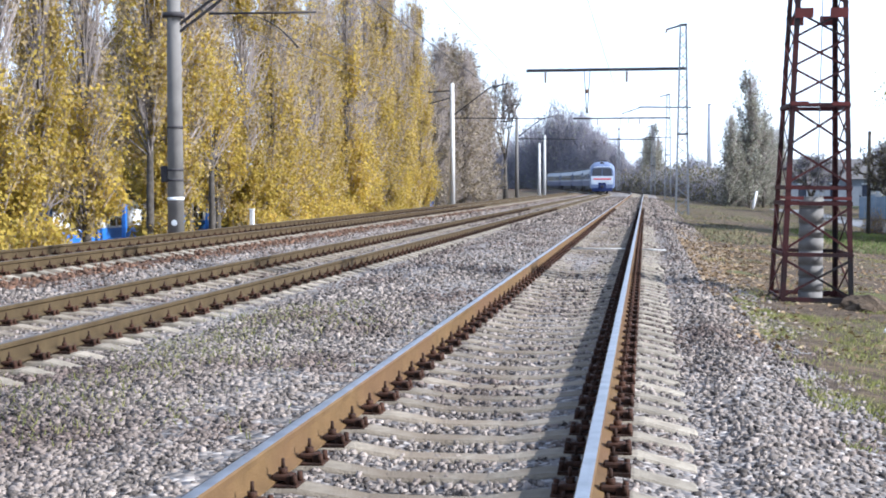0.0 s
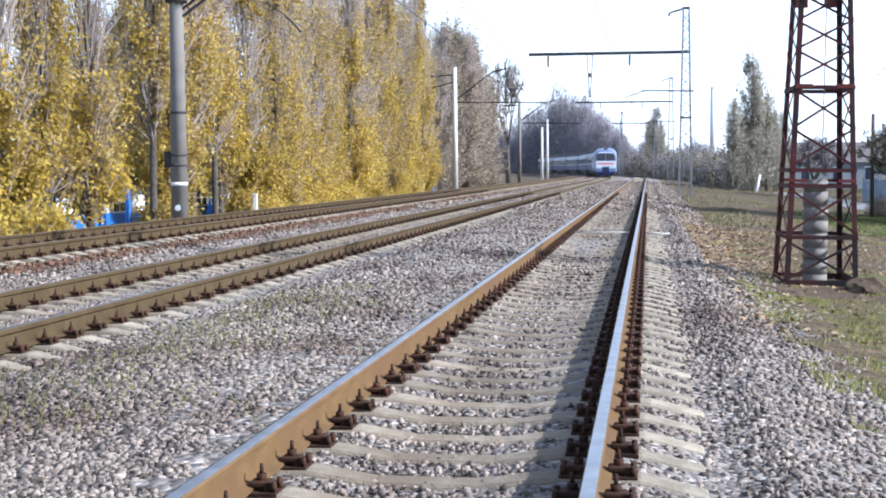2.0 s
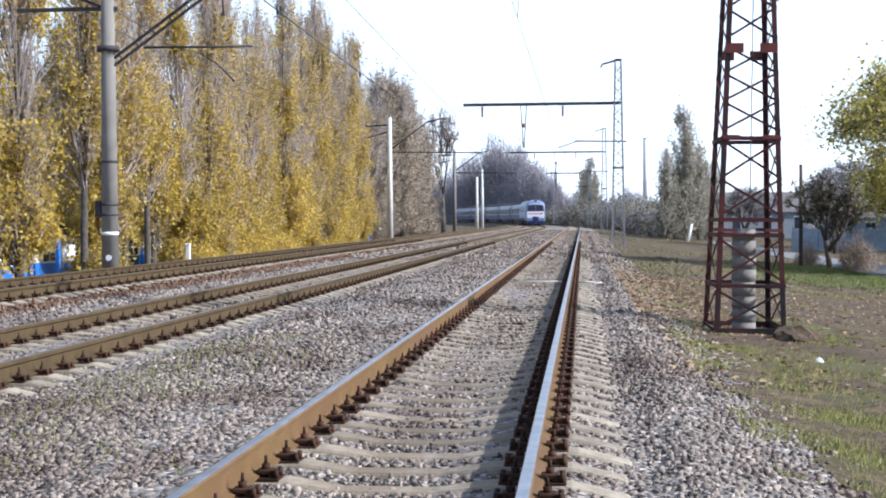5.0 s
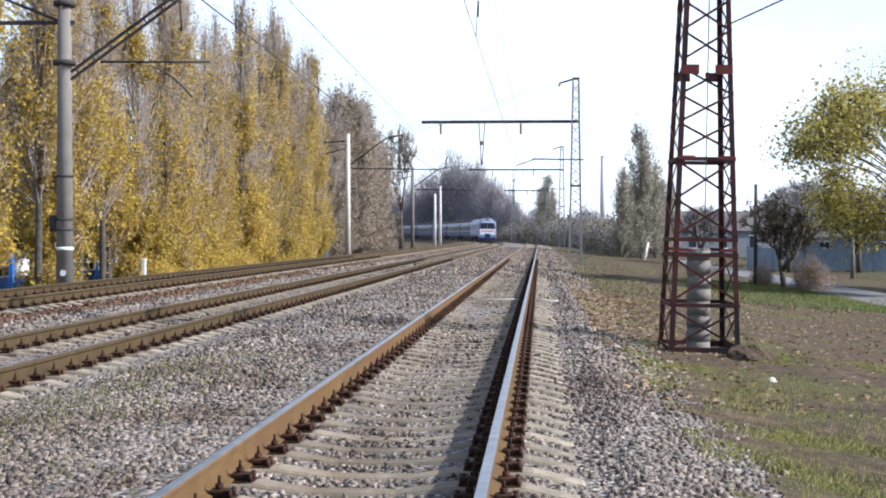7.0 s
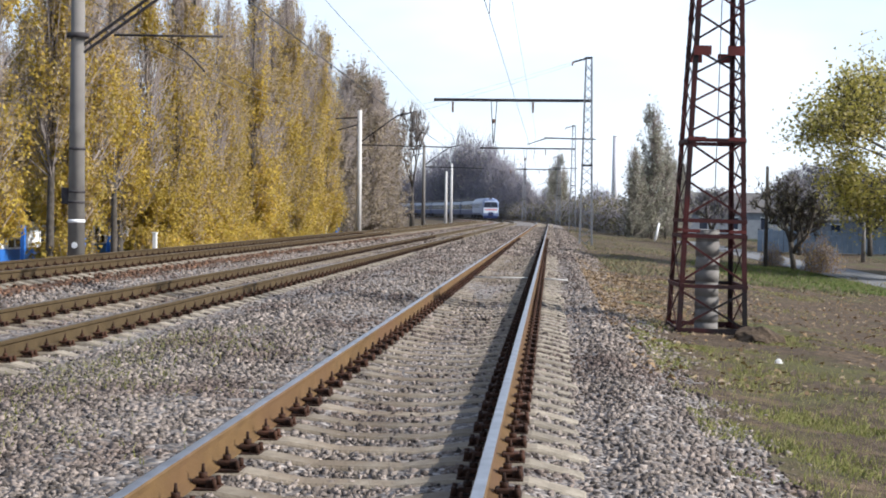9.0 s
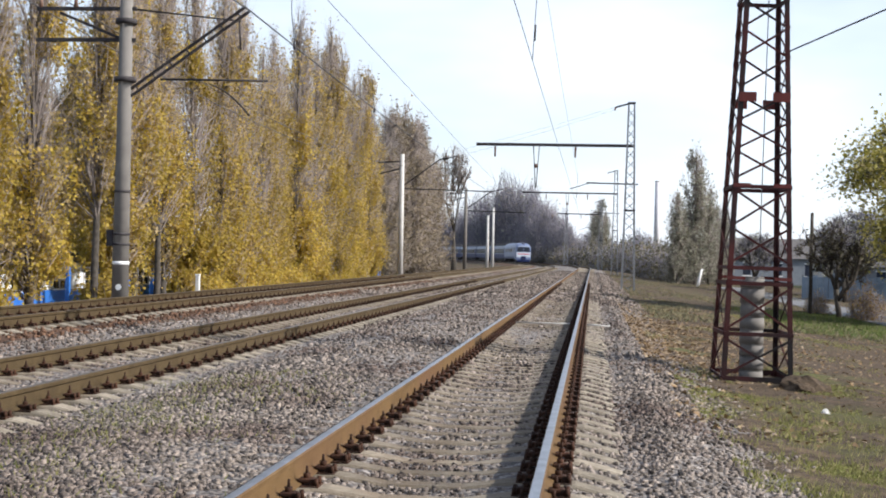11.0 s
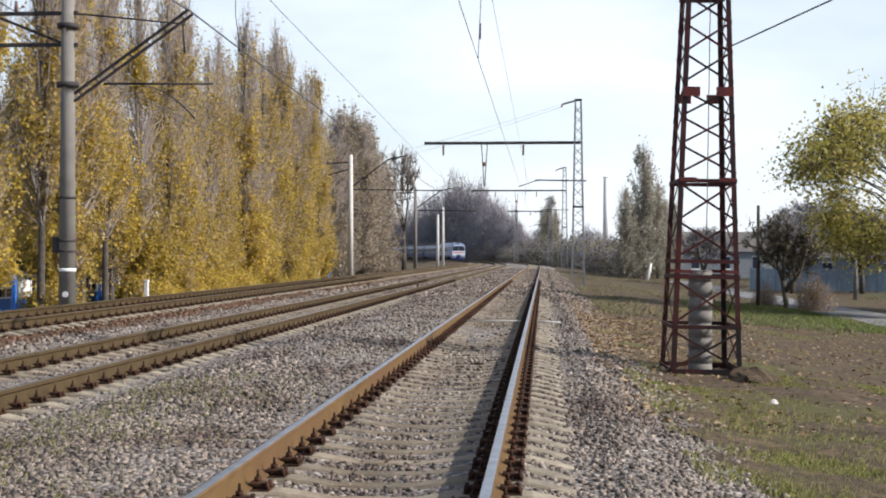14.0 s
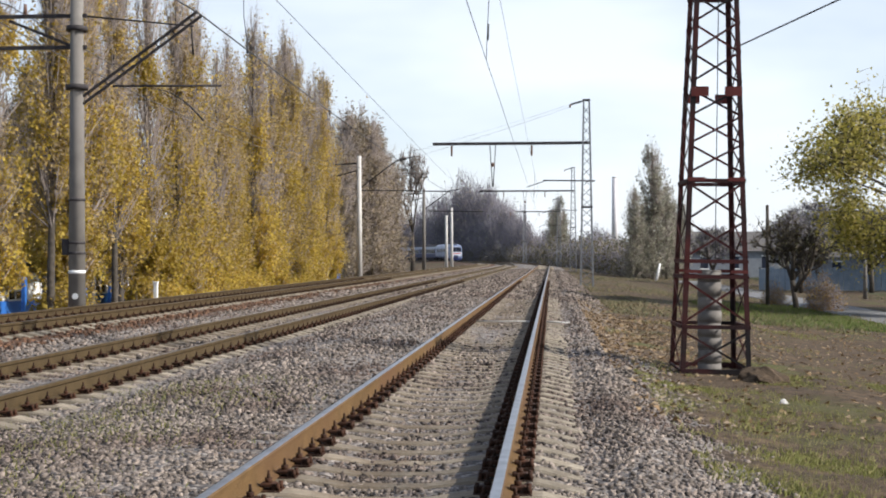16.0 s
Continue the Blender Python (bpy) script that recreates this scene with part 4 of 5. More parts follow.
def dome_meshes(h, r, seed, twig_n, twig_r, length, leaf_n, leaf_size, leaf, twig):
    """A dense bushy crown of twigs down to the ground, with lumps in its outline."""
    rng = np.random.default_rng(seed)
    d = rng.normal(size=(twig_n, 3))
    d[:, 2] = np.abs(d[:, 2]) * 1.1 - 0.12
    d /= np.linalg.norm(d, axis=1, keepdims=True)
    lump = np.array([1 + 0.42 * noise.noise(Vector(q) * 2.3 + Vector((seed * 3.1, 0, 0))) + 0.22 * noise.noise(Vector(q) * 6 + Vector((0, seed, 0))) for q in d])
    k = (rng.random(twig_n) ** 0.45 * lump)[:, None]
    a = d * k * np.array([r, r, h * 0.86]) + np.array([0, 0, h * 0.04])
    a[:, 2] = np.maximum(a[:, 2], 0.02)
    b = a + (d * 0.7 + rng.normal(0, 0.35, (twig_n, 3)) + np.array([0, 0, 0.45])) * length * rng.uniform(0.5, 1.3, (twig_n, 1))
    j = rng.integers(0, twig_n, leaf_n)
    p = a[j] + (b[j] - a[j]) * rng.random((leaf_n, 1)) + rng.normal(0, 0.1 * length, (leaf_n, 3))
    stem = [(0, 0, -0.2), (0.02 * h, 0, h * 0.3), (0, 0.02 * h, h * 0.6), (0.01 * h, 0, h * 0.8)]
    trunk = mesh_of("trunk", chain(stem, [0.02 * h, 0.016 * h, 0.01 * h, 0.003 * h]), BARK)
    return trunk, fast_mesh("branchwork", *spikes(a, b, twig_r, seed), twig), fast_mesh("crown", *leaves(p, leaf_size, seed + 5), leaf)


def clump_meshes(h, spread, seed, count, leaf_n, leaf_size, reach):
    """A spreading tree: a forked trunk, arching limbs, and loose clumps of leaves with gaps between; reach shifts the crown."""
    rng = np.random.default_rng(seed)
    bm = chain([(0, 0, -0.3), (-0.1, 0.05, h * 0.12), (-0.25, 0, h * 0.25), (-0.5, 0.1, h * 0.36)], [0.3, 0.25, 0.22, 0.19], 10)
    c = rng.normal(size=(count, 3))
    c /= np.linalg.norm(c, axis=1, keepdims=True)
    c *= rng.uniform(0.45, 1.0, (count, 1)) ** 0.6
    c = c * np.array([spread, spread * 0.8, h * 0.36]) + np.array([reach, 0, h * 0.6])
    ta, tb, lp = [], [], []
    for q in c:
        u = rng.uniform(0.5, 1.0)
        p0 = Vector((-0.5 * u, 0.1 * u, h * (0.16 + 0.2 * u)))
        e = Vector(q)
        mid = p0.lerp(e, 0.5) + Vector((0, 0, 0.1 * (e - p0).length))
        stem = [p0, p0.lerp(mid, 0.6), mid, mid.lerp(e, 0.6), e]
        for (a, b), w in zip(zip(stem, stem[1:]), (0.06, 0.05, 0.036, 0.024)):
            add_tube(bm, a, b, w, w * 0.74, 6)
        size = rng.uniform(0.7, 1.35)
        m = 90
        a = q + rng.normal(0, 0.4, (m, 3)) * size
        d = rng.normal(size=(m, 3)) * np.array([1, 1, 0.7])
        ta.append(a)
        tb.append(a + d * 0.42 * size)
        k = leaf_n // count
        i = rng.integers(0, m, k)
        lp.append(a[i] + (tb[-1][i] - a[i]) * rng.uniform(0.2, 1.15, (k, 1)) + rng.normal(0, 0.24, (k, 3)) * size)
    trunk = mesh_of("trunk", bm, BARK)
    tw = fast_mesh("branches", *spikes(np.concatenate(ta), np.concatenate(tb), 0.018, seed), BARK)
    return trunk, tw, fast_mesh("crown", *leaves(np.concatenate(lp), leaf_size, seed + 5), LEAF_GREEN)


def build_other_trees():
    far = [poplar_meshes(15.5, 2.0, 91 + k, 5600, 0.1, LEAF_PALE, LEAF_PALE, 4500) for k in range(2)]
    rng = random.Random(8)
    # group of half-bare poplars past the row
    for k, (x, s, sc) in enumerate(((-17.7, 117, 0.84), (-18.8, 125, 1.08), (-17.5, 122, 0.9), (-16.4, 126, 1.03), (-18.2, 129, 1.12), (-17.0, 133, 1.05), (-18.6, 137, 1.0), (-17.4, 142, 0.95), (-16.8, 148, 0.85))):
        plant("poplar", "half-bare grey-brown poplar beyond the row", far[k % 2], Matrix.Translation(along(x, s, -1.1)) @ pose(0, 0, 0, 0, 0, 70 * k) @ Matrix.Diagonal((sc * 1.45, sc * 1.45, sc, 1)), "poplars near the bend", NAMES)
    # poplars on the field side
    grey = [poplar_meshes(15.5, 2.2, 131 + k, 6200, 0.11, LEAF_GREY, LEAF_GREY, 2400) for k in range(2)]
    for k, (x, s, sc) in enumerate(((9.7, 138, 0.66), (11.0, 143, 0.6), (11.75, 140, 0.97), (13.5, 144, 0.74), (14.6, 147, 0.6), (16.0, 152, 0.62), (2.6, 302, 1.1), (1.2, 306, 0.95), (4.0, 308, 0.9))):
        plant("poplar", "grey-green thinning poplar beyond the field", grey[(k + 1) % 2], pose(x, s, -1.4, 0, 0, 50 * k) @ Matrix.Diagonal((sc * 1.15, sc * 1.15, sc, 1)), "poplars beyond the field", NAMES)
    t = thing("whitewashed_trunk", "leaning tree trunk painted white at the foot", "tree trunk", pose(11.1, 128, -1.45, 0, 9, 0))
    part("trunk", tube((0, 0, 0), (0.12, 0, 2.1), 0.15, 0.11, 10), WHITE_PAINT, t)
    # bare woods inside the bend
    bare = [dome_meshes(14.5, 6.6, 21 + k, 6500, 0.062, 1.8, 1800, 0.2, LEAF_GREY, TWIG_HAZED) for k in range(3)]
    spots = ((14, 340, 0.8), (15, 354, 0.94), (15, 367, 1.1), (16, 380, 1.2), (18, 392, 1.38), (19, 404, 1.56), (19, 416, 1.74), (19, 428, 1.75), (18, 440, 1.66), (17, 452, 1.5), (15, 466, 1.3), (15, 482, 1.1), (16, 500, 1.0),
             (32, 372, 0.66), (34, 388, 0.75), (34, 430, 1.3), (42, 150, 0.5), (50, 165, 0.55), (58, 160, 0.5), (36, 180, 0.5), (66, 175, 0.6), (46, 200, 0.55), (14, 318, 0.5), (13, 300, 0.42), (30, 320, 0.6), (34, 345, 0.65))
    for k, (x, y, sc) in enumerate(spots):
        plant("bare_tree", "broad dark tree, nearly bare of leaves", bare[k % 3], Matrix.Translation(along(x, y, -1.5)) @ pose(0, 0, 0, 0, 0, 77 * k) @ Matrix.Diagonal((sc * 0.85, sc * 0.85, sc, 1)), "woods inside the bend", BN)
    # thin bare tree by the poplar group
    plant("bare_tree", "leafless tree with pale bare twigs", broad_meshes(17.0, 3.3, 61, 60, 0.1, LEAF_PALE, 1500, TWIG, 0.3, 5), pose(-15.9, 160, -1.1), "", BN)
    # broad trees with yellow-green leaves on the field side
    big = clump_meshes(9.6, 5.6, 35, 46, 30000, 0.074, -2.0)
    plant("broadleaf_tree", "spreading tree with drooping yellow-green autumn leaves", big, pose(18.4, 56, -1.4), "trees beside the road", BN)
    plant("broadleaf_tree", "spreading tree with yellow-green autumn leaves, taller", big, pose(23.5, 66, -1.4, 0, 0, 140) @ Matrix.Diagonal((1.0, 1.0, 1.15, 1)), "trees beside the road", BN)
    backs = broad_meshes(8.5, 4.6, 91, 1500, 0.11, LEAF_GREY, 3600, TWIG_HAZED, 0.2, 5)
    for k, (x, y, sc) in enumerate(((19.5, 98, 0.72), (25.0, 100, 0.8), (31.0, 103, 0.85), (22.5, 112, 0.95), (29.0, 118, 0.9), (36.0, 112, 0.95), (15.5, 118, 0.68))):
        plant("bare_tree", "half-bare garden tree beyond the lane", backs, pose(x, y, -1.45, 0, 0, 67 * k) @ Matrix.Diagonal((sc * 1.15, sc * 1.15, sc, 1)), "garden trees beyond the lane", BN)
    small = dome_meshes(4.3, 2.0, 47, 2600, 0.012, 0.75, 2600, 0.09, LEAF_RUST, TWIG_HAZED)
    for k, (x, y, sc) in enumerate(((13.6, 61.0, 0.42), (12.2, 66.0, 0.3))):
        plant("small_tree", "small half-bare bush by the road with rust-coloured leaves", small, pose(x, y, -1.35, 0, 0, 95 * k) @ Matrix.Diagonal((sc, sc, sc, 1)), "small trees by the road", BN)
    bare_small = broad_meshes(5.6, 2.9, 83, 900, 0.07, LEAF_DULL, 1700, BARK, 0.22, 5)
    plant("bare_tree", "small leaning dark tree with few leaves remaining", bare_small, pose(12.7, 62.5, -1.4, 0, -9, 20) @ Matrix.Diagonal((0.95, 0.95, 0.92, 1)), "", BN)
    shrub = dome_meshes(3.2, 2.2, 53, 1100, 0.024, 0.65, 1500, 0.11, LEAF_DULL, TWIG_HAZED)
    for k in range(26):
        y = 150 + 9 * k
        x = 9 + rng.uniform(-3, 30) * (0.4 + k / 26)
        plant("shrub", "dull green-brown shrub at the field's edge", shrub, pose(x, y, -1.5, 0, 0, rng.uniform(0, 360)) @ Matrix.Diagonal((1.2 + k * 0.05,) * 3 + (1,)), "shrubs along the field", BN)
    for k in range(34):
        s = 215 + 6.5 * k
        p = along(9 + rng.uniform(0, 7), s + 25, -1.5)
        plant("shrub", "dark brush at the foot of the woods", shrub, Matrix.Translation(p) @ pose(0, 0, 0, 0, 0, rng.uniform(0, 360)) @ Matrix.Diagonal((1.9, 1.9, rng.uniform(1.3, 2.0), 1)), "brush at the foot of the woods", BN)
    for k in range(14):
        plant("shrub", "low brush below the poplars", shrub, pose(-19.5 + rng.uniform(-2, 1.5), 82 + 4.5 * k, -1.2, 0, 0, rng.uniform(0, 360)) @ Matrix.Diagonal((0.7, 0.7, 0.75, 1)), "brush below the poplars", BN)


build_other_trees()


def build_far_woods():
    """A low ragged line of woods at the horizon, one joined mass of crowns."""
    rng = np.random.default_rng(5)
    n = 45000
    a = rng.uniform(-0.75, 0.75, n)
    r = rng.uniform(470, 620, n)
    top = np.array([9 + 7 * noise.noise((q * 14, 2.0, 0)) + 3 * noise.noise((q * 60, 5.0, 0)) for q in a])
    p = np.stack([r * np.sin(a), r * np.cos(a), -1.5 + top * rng.random(n) ** 0.8], 1)
    tagged(new("far_woods", fast_mesh("far_woods", *leaves(p, 1.1, 9), LEAF_DULL)), "far line of bare autumn woods on the horizon", "woods", kind="stuff")


build_far_woods()


# ---- station side: low blue and white building and kiosk behind the poplars ----
def build_station():
    b = thing("station_building", "low white building with a blue plinth behind the poplars", "building", pose(-18.2, 52, -2.2))
    part("wall", box(-4, 0, -24, 24, 0, 2.9, 0.02), WHITE_PAINT, b)
    part("plinth", box(-4.05, 0.05, -24.05, 24.05, 0, 1.95, 0.01), BLUE_PAINT, b, "bright blue painted plinth")
    part("roof", box(-4.5, 0.55, -24.5, 24.5, 2.9, 3.3, 0.02), ROOF_GREY, b)
    for k in range(16):
        y = -22.3 + 3.0 * k
        w = part("window", box(-0.05, 0.03, y - 0.6, y + 0.6, 1.98, 2.62), GLASS_DARK, b)
        fr = bmesh.new()
        for q in (-0.66, -0.02, 0.6):
            add_box(fr, 0.0, 0.06, y + q, y + q + 0.06, 1.93, 2.67)
        for z in (1.93, 2.28, 2.61):
            add_box(fr, 0.0, 0.055, y - 0.66, y + 0.66, z, z + 0.06)
        part("window_frame", fr, WHITE_PAINT, w)
        part("post", box(0.9, 1.05, y + 1.42, y + 1.57, 0, 2.9, 0.01), BLUE_PAINT, b, "blue veranda post")
    k = thing("kiosk", "small blue trackside hut with a flat roof", "hut", pose(-15.4, 97.5, -0.85))
    part("wall", box(-0.47, 0.47, -0.6, 0.6, 0, 1.75, 0.02), BLUE_PAINT, k)
    part("roof", box(-0.55, 0.55, -0.7, 0.7, 1.75, 1.83, 0.01), DARK_BLUE, k)
    part("door", box(0.47, 0.5, -0.35, 0.35, 0.05, 1.6), DARK_BLUE, k)
    for x, y, h in ((-15.55, 95.6, 1.75), (-14.0, 48.0, 1.0)):
        p = thing("marker_post", "short white-painted post beside the track", "post", pose(x, y, bed_z(x) - 0.05), "short white posts")
        part("shaft", box(-0.08, 0.08, -0.07, 0.07, 0, h, 0.015), WHITE_PAINT, p)
        part("cap", box(-0.1, 0.1, -0.09, 0.09, h, h + 0.05, 0.01), WHITE_PAINT, p)


build_station()


# ---- field side: road, houses, fence, chimney ----
def house(label, x, y, w, d, h, roof, turn, wall, windows):
    t = thing("house", label, "house", pose(x, y, -1.5, 0, 0, turn), "houses beyond the road")
    part("wall", box(-w / 2, w / 2, -d / 2, d / 2, 0, h, 0.02), wall, t)
    bm = bmesh.new()
    e = 0.4
    vs = [bm.verts.new(p) for p in ((-w / 2 - e, -d / 2 - e, h), (w / 2 + e, -d / 2 - e, h), (w / 2 + e, d / 2 + e, h), (-w / 2 - e, d / 2 + e, h), (-w / 2 - e, 0, h + roof), (w / 2 + e, 0, h + roof))]
    for f in ((0, 1, 5, 4), (2, 3, 4, 5), (0, 4, 3), (1, 2, 5), (3, 2, 1, 0)):
        bm.faces.new([vs[i] for i in f])
    part("roof", bm, ROOF_GREY, t)
    for k in range(windows):
        q = -w / 2 + w * (k + 0.5) / windows
        o = part("window", box(q - 0.5, q + 0.5, -d / 2 - 0.02, -d / 2 + 0.05, h * 0.35, h * 0.8), GLASS_DARK, t)
        part("frame", box(q - 0.6, q + 0.6, -d / 2 - 0.05, -d / 2 + 0.02, h * 0.8, h * 0.84), WHITE_PAINT, o)
        part("sill", box(q - 0.6, q + 0.6, -d / 2 - 0.08, -d / 2 + 0.02, h * 0.31, h * 0.35), WHITE_PAINT, o)
    return t


def build_field_side():
    ss = [-20 + 6 * k for k in range(27)]
    prof = [(13.3, bed_z(13.3) - 0.2), (13.35, bed_z(13.3) + 0.03), (15.0, bed_z(15.0) + 0.06), (16.75, bed_z(16.8) + 0.03), (16.8, bed_z(16.8) - 0.2)]
    tagged(new("road", sweep("road", prof, ss, ASPHALT)), "pale grey asphalt lane beyond the field", "road", kind="structure")
    house("low grey house with a dull roof", 36.0, 156, 14, 8, 2.6, 1.4, -12, WALL_GREY, 4)
    house("grey garage building with dark openings", 43.0, 138, 16, 7, 2.6, 0.9, -16, WALL_GREY, 4)
    house("pale distant house with a grey roof", 24.0, 175, 12, 8, 3.4, 2.6, 8, WALL_GREY, 3)
    house("pale distant house near the woods", 33.0, 230, 14, 8, 3.6, 2.8, -5, WHITE_PAINT, 3)
    f = thing("fence", "pale blue-grey board fence along the lane", "fence", pose(17.3, 104, -1.45, 0, 0, -6))
    for k in range(34):
        part("board", box(0.4 * k, 0.4 * k + 0.37, -0.02, 0.02 + 0.01 * (k % 3), 0.05, 1.75 + 0.05 * ((k * 7) % 3)), FENCE_BLUE, f)
    for k in range(8):
        part("post", box(1.9 * k, 1.9 * k + 0.1, 0.03, 0.14, -0.2, 1.85), DARK_STEEL, f)
    p = thing("utility_pole", "slim dark wooden pole beside the lane", "utility pole", pose(11.65, 64.5, -1.4))
    part("pole", tube((0, 0, 0), (0, 0, 5.2), 0.1, 0.075, 8), BARK, p)
    part("meter_box", box(0.08, 0.3, -0.1, 0.1, 2.2, 2.75, 0.01), WHITE_PAINT, p)
    p = thing("street_lamp", "pale lane pole with a short crossarm and white insulators", "street lamp", pose(20.6, 83, -1.4))
    part("pole", tube((0, 0, 0), (0, 0, 3.2), 0.14, 0.1, 8), POLE_CONC, p)
    part("crossarm", bar((-0.95, 0, 3.1), (0.75, 0, 3.15), 0.1, 0.08), DARK_STEEL, p)
    for q in (-0.85, -0.45, 0.35, 0.65):
        part("insulator", tube((q, 0, 3.16), (q, 0, 3.38), 0.09, 0.06, 8), WHITE_PAINT, p)
    c = thing("chimney", "tall factory chimney far beyond the woods, haze paled into its colour", "chimney", pose(49.6, 1034, -2))
    part("shaft", tube((0, 0, 0), (0, 0, 64), 2.6, 1.8, 20), HAZED_BRICK, c)
    part("rim", tube((0, 0, 64), (0, 0, 64.8), 2.0, 2.0, 20), HAZED_BRICK, c)


build_field_side()


# ---- ground clutter ----
def build_clutter():
    rng = np.random.default_rng(3)
    n = 28000
    y = 12 + 40 * rng.random(n) ** 1.1
    x = 2.0 + 12 * rng.random(n) ** 1.4
    near = (np.abs(y - 29) < 8.5) & (x < 4.4 + 0.5 * np.sin(y * 0.9))
    keep = near | (rng.random(n) < 0.2)
    x, y = x[keep], y[keep]
    z = np.interp(x, [p[0] for p in BED], [p[1] for p in BED]) + 0.025
    tagged(new("fallen_leaves", fast_mesh("fallen_leaves", *leaves(np.stack([x, y, z], 1), 0.038, 4, 0.8), LEAF_FALLEN)), "scattered tan and yellow fallen leaves", "leaves", kind="stuff")
    n = 150000
    y = 3 + 60 * rng.random(n) ** 1.4
    x = 2.3 + 16 * rng.random(n) ** 1.2
    g = np.array([noise.noise((a * 0.45, b * 0.3, 7.7)) + 0.4 * noise.noise((a * 2, b * 2, 1.7)) for a, b in zip(x, y)]) + rng.normal(0, 0.12, len(x))
    ok = g > 0.34 - 0.7 * ((x > 2.6 + 0.03 * y) & (x < 4.6) & (y < 17))
    x, y = x[ok], y[ok]
    z = np.interp(x, [p[0] for p in BED], [p[1] for p in BED])
    a = np.stack([x, y, z - 0.01], 1)
    b = a + np.stack([rng.normal(0, 0.03, len(x)), rng.normal(0, 0.03, len(x)), rng.uniform(0.03, 0.1, len(x))], 1)
    tagged(new("grass", fast_mesh("grass", *spikes(a, b, 0.006, 6), GRASS)), "short patchy grass on the slope", "grass", kind="stuff")
    n = 70000
    y = 7 + 13 * rng.random(n)
    x = 2.3 + 5.5 * rng.random(n) ** 1.3
    g = np.array([noise.noise((a * 0.8, b * 0.5, 17.7)) + 0.5 * noise.noise((a * 3, b * 2.4, 1.7)) for a, b in zip(x, y)]) + rng.normal(0, 0.1, n)
    x, y = x[g > 0.1], y[g > 0.1]
    a = np.stack([x, y, np.interp(x, [p[0] for p in BED], [p[1] for p in BED]) - 0.01], 1)
    b = a + np.stack([rng.normal(0, 0.02, len(x)), rng.normal(0, 0.02, len(x)), rng.uniform(0.02, 0.055, len(x))], 1)
    tagged(new("mossy_grass", fast_mesh("mossy_grass", *spikes(a, b, 0.009, 26), GRASS)), "low yellow-green mossy grass beside the gravel", "grass", kind="stuff")
    n = 26000
    y = 40 + 150 * rng.random(n) ** 1.3
    x = 3.0 + 22 * rng.random(n) ** 1.2
    g = np.array([noise.noise((a * 0.25, b * 0.12, 4.7)) + 0.5 * noise.noise((a * 0.9, b * 0.5, 1.1)) for a, b in zip(x, y)])
    x, y = x[g > 0.08], y[g > 0.08]
    a = np.stack([x, y, np.interp(x, [p[0] for p in BED], [p[1] for p in BED]) - 0.02], 1)
    b = a + np.stack([rng.normal(0, 0.08, len(x)), rng.normal(0, 0.08, len(x)), rng.uniform(0.06, 0.22, len(x))], 1)
    tagged(new("dry_grass", fast_mesh("dry_grass", *spikes(a, b, 0.03, 16), LEAF_DULL)), "dry tufts of grass over the distant slope", "grass", kind="stuff")
    n = 14000
    y = 42 + 24 * rng.random(n)
    x = 7.5 + 5.6 * rng.random(n) ** 0.7
    a = np.stack([x, y, np.interp(x, [p[0] for p in BED], [p[1] for p in BED]) - 0.02], 1)
    b = a + np.stack([rng.normal(0, 0.06, n), rng.normal(0, 0.06, n), rng.uniform(0.05, 0.16, n)], 1)
    tagged(new("grass_verge", fast_mesh("grass_verge", *spikes(a, b, 0.02, 18), GRASS_GREEN)), "green grass verge along the lane", "grass", kind="stuff")
    w = thing("white_stone", "small pale stone lying in the grass", "stone", pose(4.0, 15.3, bed_z(4.0) + 0.03))
    bm = bmesh.new()
    bmesh.ops.create_icosphere(bm, subdivisions=2, radius=0.055)
    for v in bm.verts:
        v.co *= 1 + 0.4 * noise.noise(v.co * 20)
    part("stone", bm, WHITE_CONC, w)
    n = 1500
    y = 5 + 9 * rng.random(n)
    x = -2.75 + 0.6 * rng.normal(size=n) + 0.3 * np.sin(y * 2.3)
    z = np.interp(x, [p[0] for p in BED], [p[1] for p in BED])
    a = np.stack([x, y, z], 1)
    b = a + np.stack([rng.normal(0, 0.03, n), rng.normal(0, 0.03, n), rng.uniform(0.03, 0.08, n)], 1)
    tagged(new("weeds", fast_mesh("weeds", *spikes(a, b, 0.006, 8), GRASS)), "sparse green weeds in the ballast between the tracks", "weeds", kind="stuff")
    r = thing("broken_concrete", "dark lump of broken concrete by the tower", "rubble", pose(4.3, 18.7, -0.62, 8, 10, 30))
    bm = bmesh.new()
    bmesh.ops.create_icosphere(bm, subdivisions=3, radius=0.44)
    for v in bm.verts:
        v.co = Vector((v.co.x, v.co.y * 0.8, v.co.z * 0.55)) * (1 + 0.3 * noise.noise(v.co * 5))
    part("lump", bm, DIRT, r)
    c = thing("white_cable", "thin pale cable lying across the sleepers", "cable", pose(0, 28.4, -0.17))
    part("cable", tube((-0.68, 0.1, 0), (0.7, 0, 0.005), 0.016, n=6), WHITE_CONC, c)
    part("cable_end", tube((0.88, 0, 0.0), (1.5, -0.12, -0.02), 0.02, n=6), WHITE_CONC, c)


build_clutter()


# ---- train ----
def car_shell(l, w, h, floor):
    """A body with a rounded roof, open to neither end; along +y from 0."""
    prof = [(-w / 2, floor), (-w / 2 - 0.02, 1.7), (-w / 2 + 0.02, h - 0.95), (-w / 2 + 0.22, h - 0.5), (-w / 2 + 0.6, h - 0.2), (-0.6, h - 0.03), (0, h)]
    prof = prof + [(-x, z) for x, z in prof[-2::-1]]
    return prof


